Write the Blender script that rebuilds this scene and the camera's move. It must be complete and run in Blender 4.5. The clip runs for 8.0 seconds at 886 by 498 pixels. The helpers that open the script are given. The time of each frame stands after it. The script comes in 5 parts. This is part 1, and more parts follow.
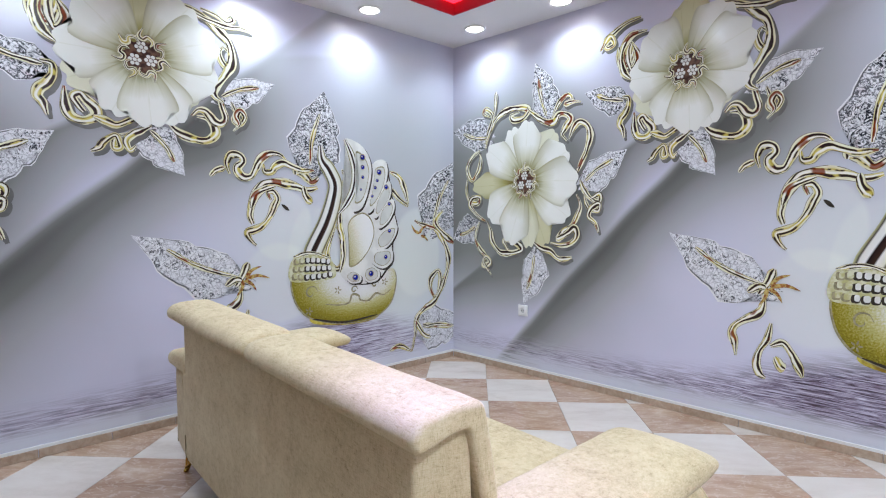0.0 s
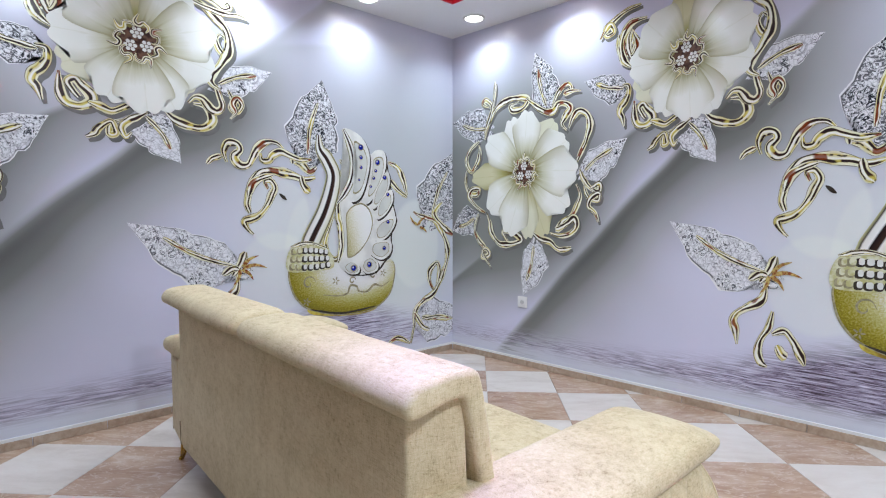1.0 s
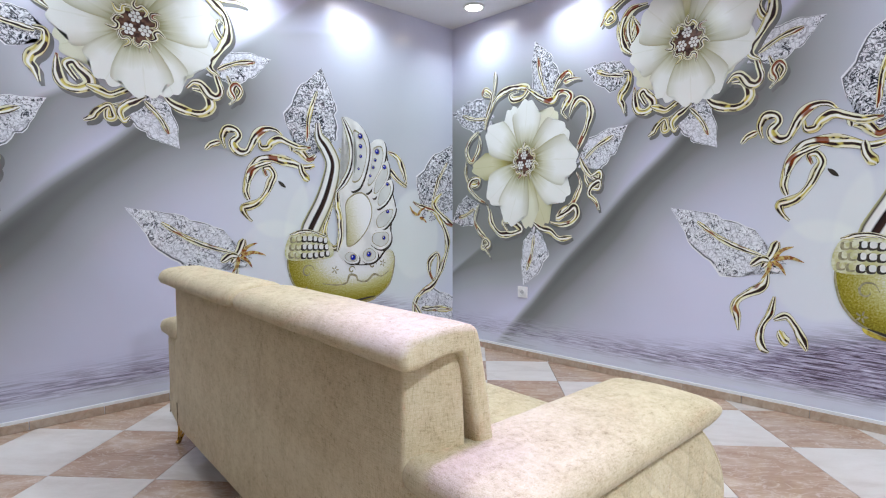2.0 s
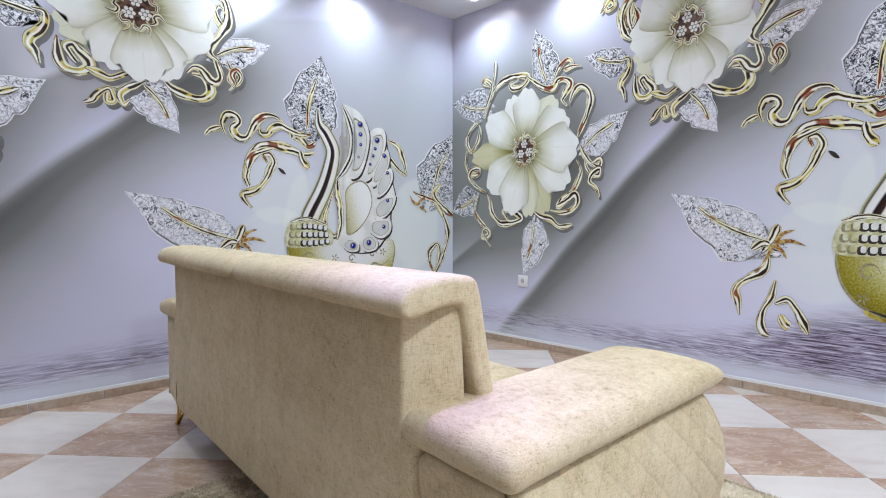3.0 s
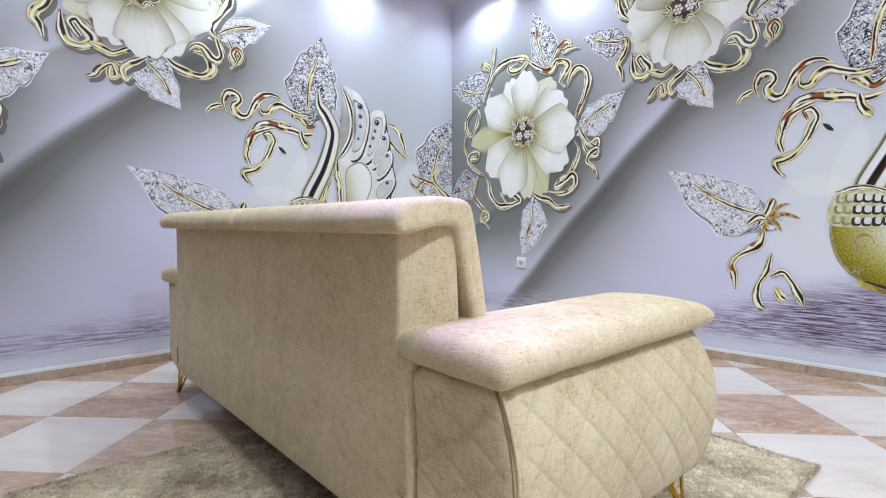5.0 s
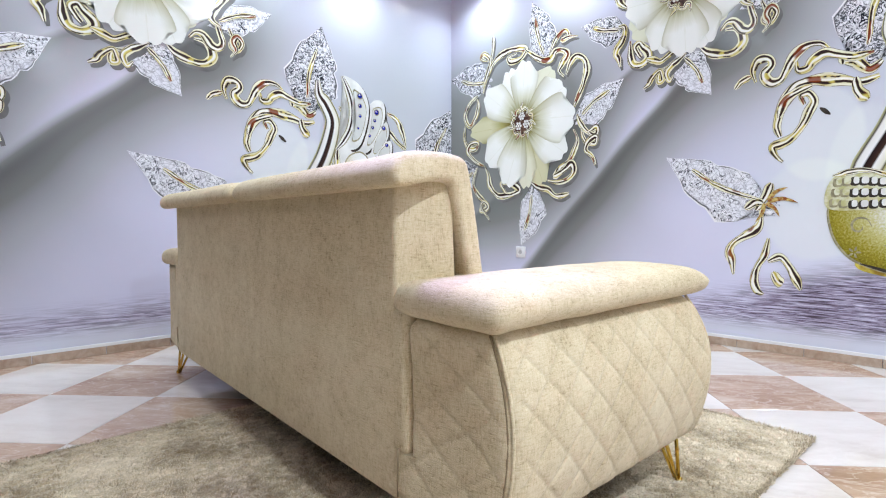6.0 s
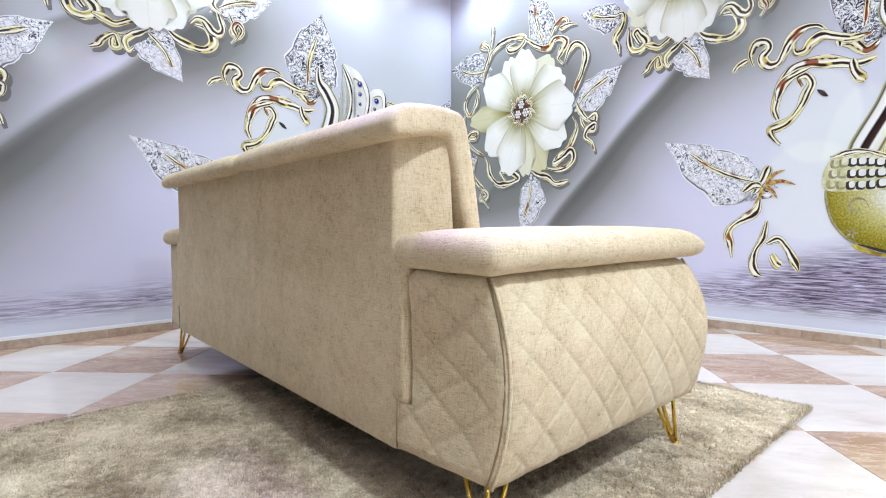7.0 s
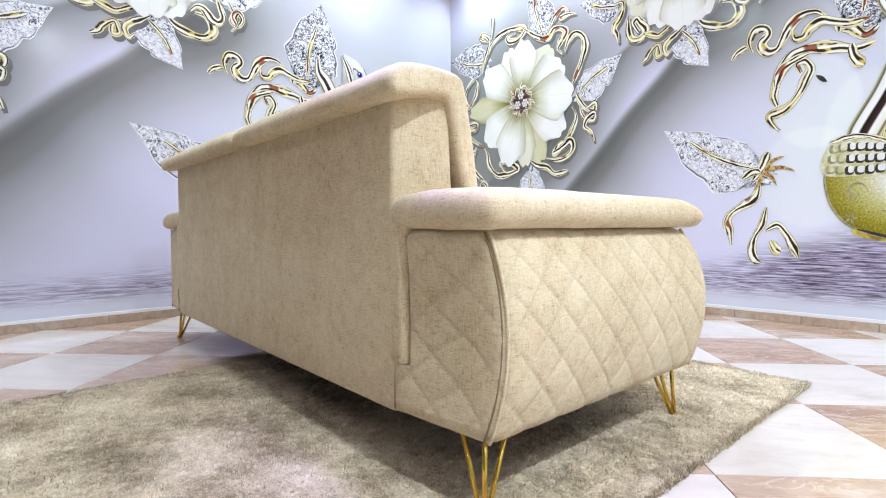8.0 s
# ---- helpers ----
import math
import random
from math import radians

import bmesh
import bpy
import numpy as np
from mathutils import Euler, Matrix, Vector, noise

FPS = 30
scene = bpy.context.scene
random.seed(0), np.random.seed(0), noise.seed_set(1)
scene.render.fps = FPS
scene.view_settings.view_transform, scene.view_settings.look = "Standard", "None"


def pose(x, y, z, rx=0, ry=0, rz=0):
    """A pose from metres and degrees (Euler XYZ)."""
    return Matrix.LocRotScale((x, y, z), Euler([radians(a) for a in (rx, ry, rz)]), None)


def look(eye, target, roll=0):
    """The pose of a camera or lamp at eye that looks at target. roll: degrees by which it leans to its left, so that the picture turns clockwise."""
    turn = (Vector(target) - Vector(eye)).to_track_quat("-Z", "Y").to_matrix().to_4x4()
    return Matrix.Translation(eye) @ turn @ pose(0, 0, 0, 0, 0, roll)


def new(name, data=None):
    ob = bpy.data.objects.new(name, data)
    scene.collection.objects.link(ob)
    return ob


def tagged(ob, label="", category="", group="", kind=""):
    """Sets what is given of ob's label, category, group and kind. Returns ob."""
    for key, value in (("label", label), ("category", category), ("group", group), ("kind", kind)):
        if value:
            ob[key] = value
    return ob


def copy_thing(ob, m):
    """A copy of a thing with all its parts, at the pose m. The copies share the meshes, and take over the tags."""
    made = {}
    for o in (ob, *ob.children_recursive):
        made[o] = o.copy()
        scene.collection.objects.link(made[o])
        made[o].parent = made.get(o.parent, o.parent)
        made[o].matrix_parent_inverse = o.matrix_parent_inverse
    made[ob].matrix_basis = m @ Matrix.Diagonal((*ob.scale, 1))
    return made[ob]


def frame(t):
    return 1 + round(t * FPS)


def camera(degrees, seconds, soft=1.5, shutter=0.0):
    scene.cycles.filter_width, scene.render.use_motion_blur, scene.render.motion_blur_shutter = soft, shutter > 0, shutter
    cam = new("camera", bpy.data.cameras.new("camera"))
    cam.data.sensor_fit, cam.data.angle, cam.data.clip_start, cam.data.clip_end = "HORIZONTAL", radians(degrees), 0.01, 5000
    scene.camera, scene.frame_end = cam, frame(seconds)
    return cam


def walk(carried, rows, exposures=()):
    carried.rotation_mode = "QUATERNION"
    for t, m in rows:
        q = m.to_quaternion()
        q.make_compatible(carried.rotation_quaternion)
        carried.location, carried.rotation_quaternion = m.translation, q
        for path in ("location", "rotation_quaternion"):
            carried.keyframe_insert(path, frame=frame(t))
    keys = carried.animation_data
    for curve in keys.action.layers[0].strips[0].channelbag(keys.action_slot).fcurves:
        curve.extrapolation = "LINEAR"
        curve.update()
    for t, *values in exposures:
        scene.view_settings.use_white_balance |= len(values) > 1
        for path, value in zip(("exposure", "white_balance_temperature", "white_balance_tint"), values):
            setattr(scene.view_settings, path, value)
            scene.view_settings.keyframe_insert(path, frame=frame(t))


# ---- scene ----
cam = camera(81.8, 8.0, soft=1.15)
PATH = [
    (0, (-0.105, 0.344, 1.333), (-0.226, 2.336, 1.21), -0.1),
    (0.5, (-0.098, 0.355, 1.293), (-0.22, 2.347, 1.172), -0.1),
    (1, (-0.093, 0.368, 1.254), (-0.216, 2.36, 1.132), -0.1),
    (1.5, (-0.088, 0.38, 1.204), (-0.213, 2.373, 1.086), -0.1),
    (3, (-0.085, 0.381, 1.04), (-0.212, 2.374, 0.934), -0.1),
    (3.5, (-0.082, 0.372, 0.997), (-0.211, 2.365, 0.893), -0.1),
    (4, (-0.079, 0.361, 0.954), (-0.208, 2.354, 0.853), -0.1),
    (4.5, (-0.076, 0.353, 0.914), (-0.205, 2.347, 0.814), -0.1),
    (6, (-0.059, 0.324, 0.772), (-0.191, 2.318, 0.679), -0.1),
    (6.5, (-0.057, 0.317, 0.718), (-0.19, 2.31, 0.626), -0.2),
    (7, (-0.053, 0.303, 0.668), (-0.187, 2.296, 0.577), -0.2),
    (7.5, (-0.052, 0.299, 0.622), (-0.187, 2.292, 0.531), -0.2),
    (8, (-0.048, 0.297, 0.58), (-0.183, 2.29, 0.493), -0.2),
]
EXPOSURE = [(0, 0.30), (3.0, 0.34), (4.5, 0.38), (6.0, 0.71), (6.5, 0.77), (8, 0.90)]
walk(cam, [(t, look(eye, target, roll)) for t, eye, target, roll in PATH], EXPOSURE)


# ---- world and lights ----
world = bpy.data.worlds.new("world")
scene.world = world
world.use_nodes = True
world.node_tree.nodes["Background"].inputs["Color"].default_value = (0.02, 0.02, 0.022, 1)
world.node_tree.nodes["Background"].inputs["Strength"].default_value = 0.2

CORNER = Vector((-0.300, 5.195, 0))
LEFT, RIGHT = 45.0, -40.0          # directions of the two papered walls, in degrees
ROOM_H, WALL_LEN = 2.90, 5.6
SPOT_POWER, SPOT_COLOR = 4.5, (0.745, 0.885, 1.045)
TRAY_COLOR = (0.772, 0.90, 1.075)
LED_POWER, LED_COLOR = 1.25, (0.38, 0.31, 1.0)


def along(angle, u, off=0.0, z=0.0):
    """A point u metres along a papered wall from the corner and off metres into the room."""
    a = radians(angle)
    x, y = math.cos(a), math.sin(a)
    return Vector((CORNER.x + u * x + off * y, CORNER.y + u * y - off * x, z))


A0 = along(LEFT, 0)
B0 = along(LEFT, -WALL_LEN)
D0 = along(RIGHT, WALL_LEN)
V0 = B0 + D0 - A0
E1, E2 = (B0 - A0) / WALL_LEN, (D0 - A0) / WALL_LEN
SPOTS = [A0 + E1 * a + E2 * b for a, b in (
    (1.10, 0.24), (1.95, 0.24), (3.4, 0.24), (4.5, 0.24),
    (0.25, 0.49), (0.24, 1.29), (0.24, 3.5), (0.24, 4.4),
    (5.36, 4.5), (1.3, 5.36), (2.9, 5.36), (4.5, 5.36))]


def area_lamp(name, place, power, colour, size, spread, size_y=None, turn=0.0):
    lamp = bpy.data.lights.new(name, "AREA")
    lamp.energy, lamp.color, lamp.spread = power, colour, radians(spread)
    lamp.shape = "RECTANGLE" if size_y else "DISK"
    lamp.size = size
    if size_y:
        lamp.size_y = size_y
    ob = new(name, lamp)
    ob.matrix_world = Matrix.Translation(place) @ pose(0, 0, 0, 0, 0, turn)
    return ob


for spot in SPOTS:
    area_lamp("downlight_lamp", (spot.x, spot.y, ROOM_H - 0.022), SPOT_POWER, SPOT_COLOR, 0.12, 136)
# unseen lamps: the first follows wall shadows, others added to light sofa and rug
UNSEEN_TRAY_SPOTS = [Vector(p) for p in ((1.34, 1.34, 0), (1.17, -0.18, 0), (1.75, 0.45, 0), (-1.10, 1.73, 0), (-0.05, 2.75, 0))]
for spot, watts in zip(UNSEEN_TRAY_SPOTS, (6, 44, 11, 12, 12)):
    area_lamp("tray_lamp", (spot.x, spot.y, ROOM_H + 0.135), watts, TRAY_COLOR, 0.10, 165)
area_lamp("violet_led_lamp", (-0.17, 1.47, ROOM_H + 0.12), LED_POWER, LED_COLOR, 0.24, 29)

# ---- materials ----


class N:
    """A value in a node tree, on which one can calculate."""
    tree = None

    def __init__(self, socket):
        self.s = socket

    def op(self, kind, *others):
        node = N.tree.nodes.new("ShaderNodeMath")
        node.operation = kind
        for k, v in enumerate((self, *others)):
            if isinstance(v, N):
                N.tree.links.new(v.s, node.inputs[k])
            else:
                node.inputs[k].default_value = v
        return N(node.outputs[0])

    def __add__(self, o): return self.op("ADD", o)
    def __radd__(self, o): return self.op("ADD", o)
    def __sub__(self, o): return self.op("SUBTRACT", o)
    def __mul__(self, o): return self.op("MULTIPLY", o)
    def __rmul__(self, o): return self.op("MULTIPLY", o)
    def __truediv__(self, o): return self.op("DIVIDE", o)
    def __neg__(self): return self.op("MULTIPLY", -1.0)
    def __rsub__(self, o): return (-self) + o
    def exp(self): return self.op("EXPONENT")
    def abs(self): return self.op("ABSOLUTE")

    def step(self, a, b):
        """0 below a and 1 above b, smoothly."""
        node = N.tree.nodes.new("ShaderNodeMapRange")
        node.interpolation_type = "SMOOTHSTEP"
        N.tree.links.new(self.s, node.inputs[0])
        node.inputs[1].default_value, node.inputs[2].default_value = a, b
        return N(node.outputs[0])


def material(name, rough=0.6, metal=0.0, spec=0.5):
    m = bpy.data.materials.new(name)
    m.use_nodes = True
    N.tree = m.node_tree
    b = m.node_tree.nodes["Principled BSDF"]
    b.inputs["Roughness"].default_value, b.inputs["Metallic"].default_value = rough, metal
    b.inputs["Specular IOR Level"].default_value = spec
    return m, b


def coords(kind="Object", scale=(1, 1, 1)):
    node = N.tree.nodes.new("ShaderNodeTexCoord")
    mapping = N.tree.nodes.new("ShaderNodeMapping")
    mapping.inputs["Scale"].default_value = scale
    N.tree.links.new(node.outputs[kind], mapping.inputs[0])
    return mapping.outputs[0]


def xyz(socket):
    node = N.tree.nodes.new("ShaderNodeSeparateXYZ")
    N.tree.links.new(socket, node.inputs[0])
    return [N(o) for o in node.outputs]


def noise_at(vector, scale=5.0, detail=3.0, rough=0.55, distortion=0.0):
    node = N.tree.nodes.new("ShaderNodeTexNoise")
    node.inputs["Scale"].default_value, node.inputs["Detail"].default_value = scale, detail
    node.inputs["Roughness"].default_value, node.inputs["Distortion"].default_value = rough, distortion
    N.tree.links.new(vector, node.inputs["Vector"])
    return N(node.outputs["Fac"])


def cells(vector, scale, feature="F1", out="Distance"):
    node = N.tree.nodes.new("ShaderNodeTexVoronoi")
    node.feature = feature
    node.inputs["Scale"].default_value = scale
    N.tree.links.new(vector, node.inputs["Vector"])
    return N(node.outputs[out])


def ramp(fac, *stops, interpolation="LINEAR"):
    node = N.tree.nodes.new("ShaderNodeValToRGB")
    node.color_ramp.interpolation = interpolation
    el = node.color_ramp.elements
    while len(el) < len(stops):
        el.new(0.5)
    for e, (p, c) in zip(el, stops):
        e.position, e.color = p, (*c, 1)
    N.tree.links.new(fac.s, node.inputs[0])
    return node.outputs[0]


def blend(fac, a, b, kind="MIX"):
    node = N.tree.nodes.new("ShaderNodeMix")
    node.data_type, node.blend_type = "RGBA", kind
    if isinstance(fac, N):
        N.tree.links.new(fac.s, node.inputs[0])
    else:
        node.inputs[0].default_value = fac
    for k, v in ((6, a), (7, b)):
        if isinstance(v, tuple):
            node.inputs[k].default_value = (*v, 1)
        else:
            N.tree.links.new(v, node.inputs[k])
    return node.outputs[2]


def finish(b, colour, height=None, strength=0.2, distance=0.01, rough=None):
    if isinstance(colour, tuple):
        b.inputs["Base Color"].default_value = (*colour, 1)
    else:
        N.tree.links.new(colour, b.inputs["Base Color"])
    if rough is not None:
        N.tree.links.new(rough.s, b.inputs["Roughness"])
    if height is not None:
        bump = N.tree.nodes.new("ShaderNodeBump")
        bump.inputs["Strength"].default_value, bump.inputs["Distance"].default_value = strength, distance
        N.tree.links.new(height.s, bump.inputs["Height"])
        N.tree.links.new(bump.outputs[0], b.inputs["Normal"])


def object_random():
    return N(N.tree.nodes.new("ShaderNodeObjectInfo").outputs["Random"])


PAPER_ROUGH = 0.20


def mat_wallpaper():
    """The printed ground of the mural: grey silk folds, a pale glow round the swan, rippled water below. Darker beside
    the corner; an arc of lamp sheen is painted in near the ceiling.
    """
    m, b = material("wallpaper_print", PAPER_ROUGH, 0, 0.38)
    node = N.tree.nodes.new("ShaderNodeUVMap")
    u, v, _ = xyz(node.outputs[0])
    soft = noise_at(node.outputs[0], 0.8, 2)
    wob = (soft - 0.5) * 0.25
    d1 = v - (u * 0.95 + 4.175) + wob * 0.6
    d2 = v - (u * 0.62 + 3.70) + wob * 0.3
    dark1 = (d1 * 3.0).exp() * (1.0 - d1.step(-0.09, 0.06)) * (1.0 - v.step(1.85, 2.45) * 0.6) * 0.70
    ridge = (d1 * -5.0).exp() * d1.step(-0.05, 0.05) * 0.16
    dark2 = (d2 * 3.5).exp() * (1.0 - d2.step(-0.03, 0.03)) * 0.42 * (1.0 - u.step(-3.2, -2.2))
    # darker towards the corner at middle height
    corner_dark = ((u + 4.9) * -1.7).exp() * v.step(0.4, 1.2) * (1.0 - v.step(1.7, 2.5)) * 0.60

    def blob(cu, cv, ru, rv):
        a, c = (u - cu) * (1 / ru), (v - cv) * (1 / rv)
        return (-(a * a + c * c)).exp()
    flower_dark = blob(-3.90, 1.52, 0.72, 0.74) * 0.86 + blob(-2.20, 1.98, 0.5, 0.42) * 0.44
    # arc of lamp sheen under the ceiling, painted into the colour
    sheen_arc = v - (2.62 - (u + 0.6) * (u + 0.6) * 0.13)
    lights = sheen_arc.step(-0.02, 0.04) * (1.0 - sheen_arc.step(0.05, 0.5)) * u.step(-1.9, -1.3) * 0.16
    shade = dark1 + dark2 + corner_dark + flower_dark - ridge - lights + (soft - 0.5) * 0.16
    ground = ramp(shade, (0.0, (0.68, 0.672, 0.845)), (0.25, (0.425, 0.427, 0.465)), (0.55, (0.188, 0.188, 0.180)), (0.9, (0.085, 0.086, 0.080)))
    def ghost(cu, cv, ru, rv):
        a, c = (u - cu) * (1 / ru), (v - cv) * (1 / rv)
        return 1.0 - (a * a + c * c + wob * 1.6).step(0.80, 1.08)
    glow = blob(-0.50, 0.80, 0.62, 0.62) * 0.72 + blob(-1.10, 0.95, 0.80, 0.75) * 0.40 + blob(-1.75, 1.0, 0.40, 0.5) * 0.28
    ground = blend(glow.op("MINIMUM", 1.0), ground, (0.70, 0.76, 0.72))
    ground = blend(blob(-0.65, 2.0, 1.05, 0.85) * 0.78, ground, (0.41, 0.445, 0.435))
    ground = blend(blob(-4.35, 1.75, 0.95, 1.25) * 0.55, ground, (0.34, 0.36, 0.345))
    pale = ghost(-1.70, 1.28, 0.24, 0.27) * 0.36 + ghost(-1.72, 0.86, 0.30, 0.30) * 0.30 + ghost(-0.45, 1.02, 0.27, 0.40) * 0.45 + ghost(-1.45, 0.98, 0.22, 0.45) * 0.25
    ground = blend(pale.op("MINIMUM", 1.0), ground, (0.80, 0.84, 0.79))
    # rippled water
    shore = v - ((-((u + 1.25) * (u + 1.25)) * 1.3).exp() * 0.30 + 0.26)
    wet = 1.0 - shore.step(-0.12, 0.10)
    stretched = N.tree.nodes.new("ShaderNodeMapping")
    stretched.inputs["Scale"].default_value = (6.0, 120, 1)
    N.tree.links.new(node.outputs[0], stretched.inputs[0])
    ripple = noise_at(stretched.outputs[0], 1.0, 3, 0.62, 0.7)
    deep = (-((u + 1.55) * (u + 1.55)) * 2.6).exp() + (-((u + 2.9) * (u + 2.9)) * 3.0).exp() * 0.5
    water = ramp(ripple + deep * 0.10 - 0.05, (0.36, (0.64, 0.63, 0.74)), (0.47, (0.44, 0.41, 0.54)), (0.56, (0.24, 0.20, 0.28)), (0.66, (0.08, 0.06, 0.08)))
    water = blend(1.0 - v.step(0.10, 0.22), water, (0.64, 0.66, 0.74))
    wet = wet * (noise_at(stretched.outputs[0], 0.5, 2, 0.5).step(0.22, 0.50) * 0.75 + deep * 0.5).op("MINIMUM", 1.0)
    colour = blend(wet, ground, water)
    finish(b, colour, noise_at(coords("Object"), 160, 2), 0.02, 0.002)
    return m


def mat_scroll():
    """Printed polished gold: pale rim, yellow, dark stripe and white glint across the ribbon."""
    m, b = material("gold_print", PAPER_ROUGH, 0, 0.18)
    node = N.tree.nodes.new("ShaderNodeUVMap")
    u, v, _ = xyz(node.outputs[0])

    def run(su, sv):
        mapping = N.tree.nodes.new("ShaderNodeMapping")
        mapping.inputs["Scale"].default_value = (su, sv, 1)
        N.tree.links.new(node.outputs[0], mapping.inputs[0])
        return mapping.outputs[0]
    x = v + (noise_at(run(6.0, 0.7), 1.0, 2) - 0.5) * 0.80
    tone = noise_at(run(3.0, 0.4), 1.0, 2)
    rim = ramp(x, (0.0, (0.82, 0.82, 0.66)), (0.20, (0.80, 0.78, 0.54)), (0.30, (0.50, 0.38, 0.05)), (0.46, (0.70, 0.62, 0.20)), (0.58, (0.86, 0.85, 0.78)),
               (0.72, (0.82, 0.80, 0.64)), (0.80, (0.52, 0.41, 0.08)), (0.90, (0.76, 0.74, 0.50)), (1.0, (0.82, 0.82, 0.72)))
    rim = blend(tone.step(0.52, 0.62) * 0.45, rim, (0.52, 0.41, 0.05))
    stripe = x.step(0.22, 0.27) * (1.0 - x.step(0.46, 0.52))
    broken = noise_at(run(9.0, 0.6), 1.0, 1).step(0.35, 0.41)
    thin = x.step(0.72, 0.76) * (1.0 - x.step(0.84, 0.88)) * noise_at(run(9.0, 0.5), 1.7, 1).step(0.46, 0.52)
    colour = blend((stripe * broken).op("MAXIMUM", thin), rim, (0.035, 0.02, 0.02))
    glint = x.step(0.50, 0.54) * (1.0 - x.step(0.64, 0.68))
    colour = blend(glint * 0.8, colour, (0.88, 0.87, 0.82))
    red = noise_at(run(7.0, 0.9), 1.0, 1).step(0.60, 0.67) * x.step(0.16, 0.26) * (1.0 - x.step(0.80, 0.90))
    colour = blend(red * 0.9, colour, (0.22, 0.04, 0.010))
    edge = ((v - 0.5).abs() * 2.0).step(0.86, 0.93) * noise_at(run(6.0, 0.1), 2.1, 1).step(0.34, 0.42)
    colour = blend(edge * 0.85, colour, (0.10, 0.07, 0.03))
    finish(b, colour)
    return m


def mat_petal(name, light, base, olive):
    m, b = material(name, PAPER_ROUGH, 0, 0.18)
    node = N.tree.nodes.new("ShaderNodeUVMap")
    t, s, _ = xyz(node.outputs[0])
    stretched = N.tree.nodes.new("ShaderNodeMapping")
    stretched.inputs["Scale"].default_value = (1.2, 11, 1)
    N.tree.links.new(node.outputs[0], stretched.inputs[0])
    streak = noise_at(stretched.outputs[0], 1.0, 2) - 0.5
    side = (s - 0.5).abs() * 2.0
    rnd = object_random()
    body = ramp(t + streak * 0.25, (0.18, olive), (0.33, base), (0.56, light), (1.0, light))
    body = blend((side.step(0.45, 0.98) * (1.0 - t.step(0.75, 1.0)) * 0.50), body, base)
    body = blend((s + (rnd - 0.5) * 0.3).step(0.62, 1.05) * (1.0 - t.step(0.55, 1.0)) * 0.30, body, olive)
    body = blend((streak.step(0.08, 0.20)) * 0.28, body, base)
    body = blend(side.step(0.86, 1.0) * (1.0 - t.step(0.85, 1.0)) * 0.34, body, olive)
    finish(b, body)
    return m


def mat_crystal(name, veil_amount, dark):
    """Printed cut stones: bright facets, dark gaps."""
    m, b = material(name, PAPER_ROUGH, 0, 0.18)
    node = N.tree.nodes.new("ShaderNodeUVMap")
    edge_map = N.tree.nodes.new("ShaderNodeUVMap")
    edge_map.uv_map = "across"
    w, _, _ = xyz(edge_map.outputs[0])
    big = cells(node.outputs[0], 30.0, "DISTANCE_TO_EDGE")
    warped = noise_at(node.outputs[0], 24.0, 4, 0.68, 2.8)
    facet = ramp(warped - dark, (0.38, (0.015, 0.017, 0.022)), (0.445, (0.05, 0.052, 0.065)), (0.475, (0.66, 0.67, 0.70)), (0.60, (0.92, 0.92, 0.94)), (0.66, (0.62, 0.63, 0.68)), (0.74, (0.16, 0.165, 0.20)))
    veil = noise_at(node.outputs[0], 5.0, 2)
    colour = blend(veil.step(0.38, 0.60) * veil_amount, facet, (0.78, 0.78, 0.83))
    colour = blend((1.0 - big.step(0.02, 0.10)) * 0.30, colour, (0.08, 0.08, 0.10))
    colour = blend(w.step(0.88, 0.93) * veil.step(0.4, 0.55), colour, (0.10, 0.10, 0.11))
    colour = blend(w.step(0.94, 0.97), colour, (0.80, 0.80, 0.82))
    finish(b, colour)
    return m


def mat_swan_gold():
    m, b = material("glitter_gold_print", PAPER_ROUGH, 0, 0.18)
    node = N.tree.nodes.new("ShaderNodeUVMap")
    u, v, _ = xyz(node.outputs[0])
    grain = noise_at(node.outputs[0], 90.0, 3, 0.7)
    a, c = (u + 1.05) * 2.3, (v - 0.84) * 4.2
    silver = (-(a * a + c * c)).exp()
    x = silver * 1.15 + (grain - 0.5) * 0.75
    colour = ramp(x, (0.02, (0.13, 0.10, 0.010)), (0.24, (0.31, 0.265, 0.028)), (0.50, (0.54, 0.51, 0.22)), (0.75, (0.74, 0.74, 0.68)), (1.0, (0.80, 0.80, 0.80)))
    finish(b, colour)
    return m


def mat_plain_print(name, c, grain=0.15, scale=30.0, other=None):
    m, b = material(name, PAPER_ROUGH, 0, 0.18)
    n = noise_at(coords("Object"), scale, 3)
    o = other or tuple(x * (1 - grain) for x in c)
    finish(b, blend(n.step(0.35, 0.65), c, o))
    return m


def mat_grit():
    m, b = material("gold_grit_print", PAPER_ROUGH, 0, 0.18)
    node = N.tree.nodes.new("ShaderNodeUVMap")
    u, v, _ = xyz(node.outputs[0])
    grain = noise_at(node.outputs[0], 110.0, 3, 0.7)
    x = (u + 1.20) * 3.2 + (v - 1.17) * 0.8 + 0.22 + (grain - 0.5) * 1.1
    finish(b, ramp(x, (0.1, (0.30, 0.26, 0.06)), (0.45, (0.60, 0.57, 0.36)), (0.75, (0.80, 0.80, 0.74)), (1.0, (0.84, 0.84, 0.82))))
    return m


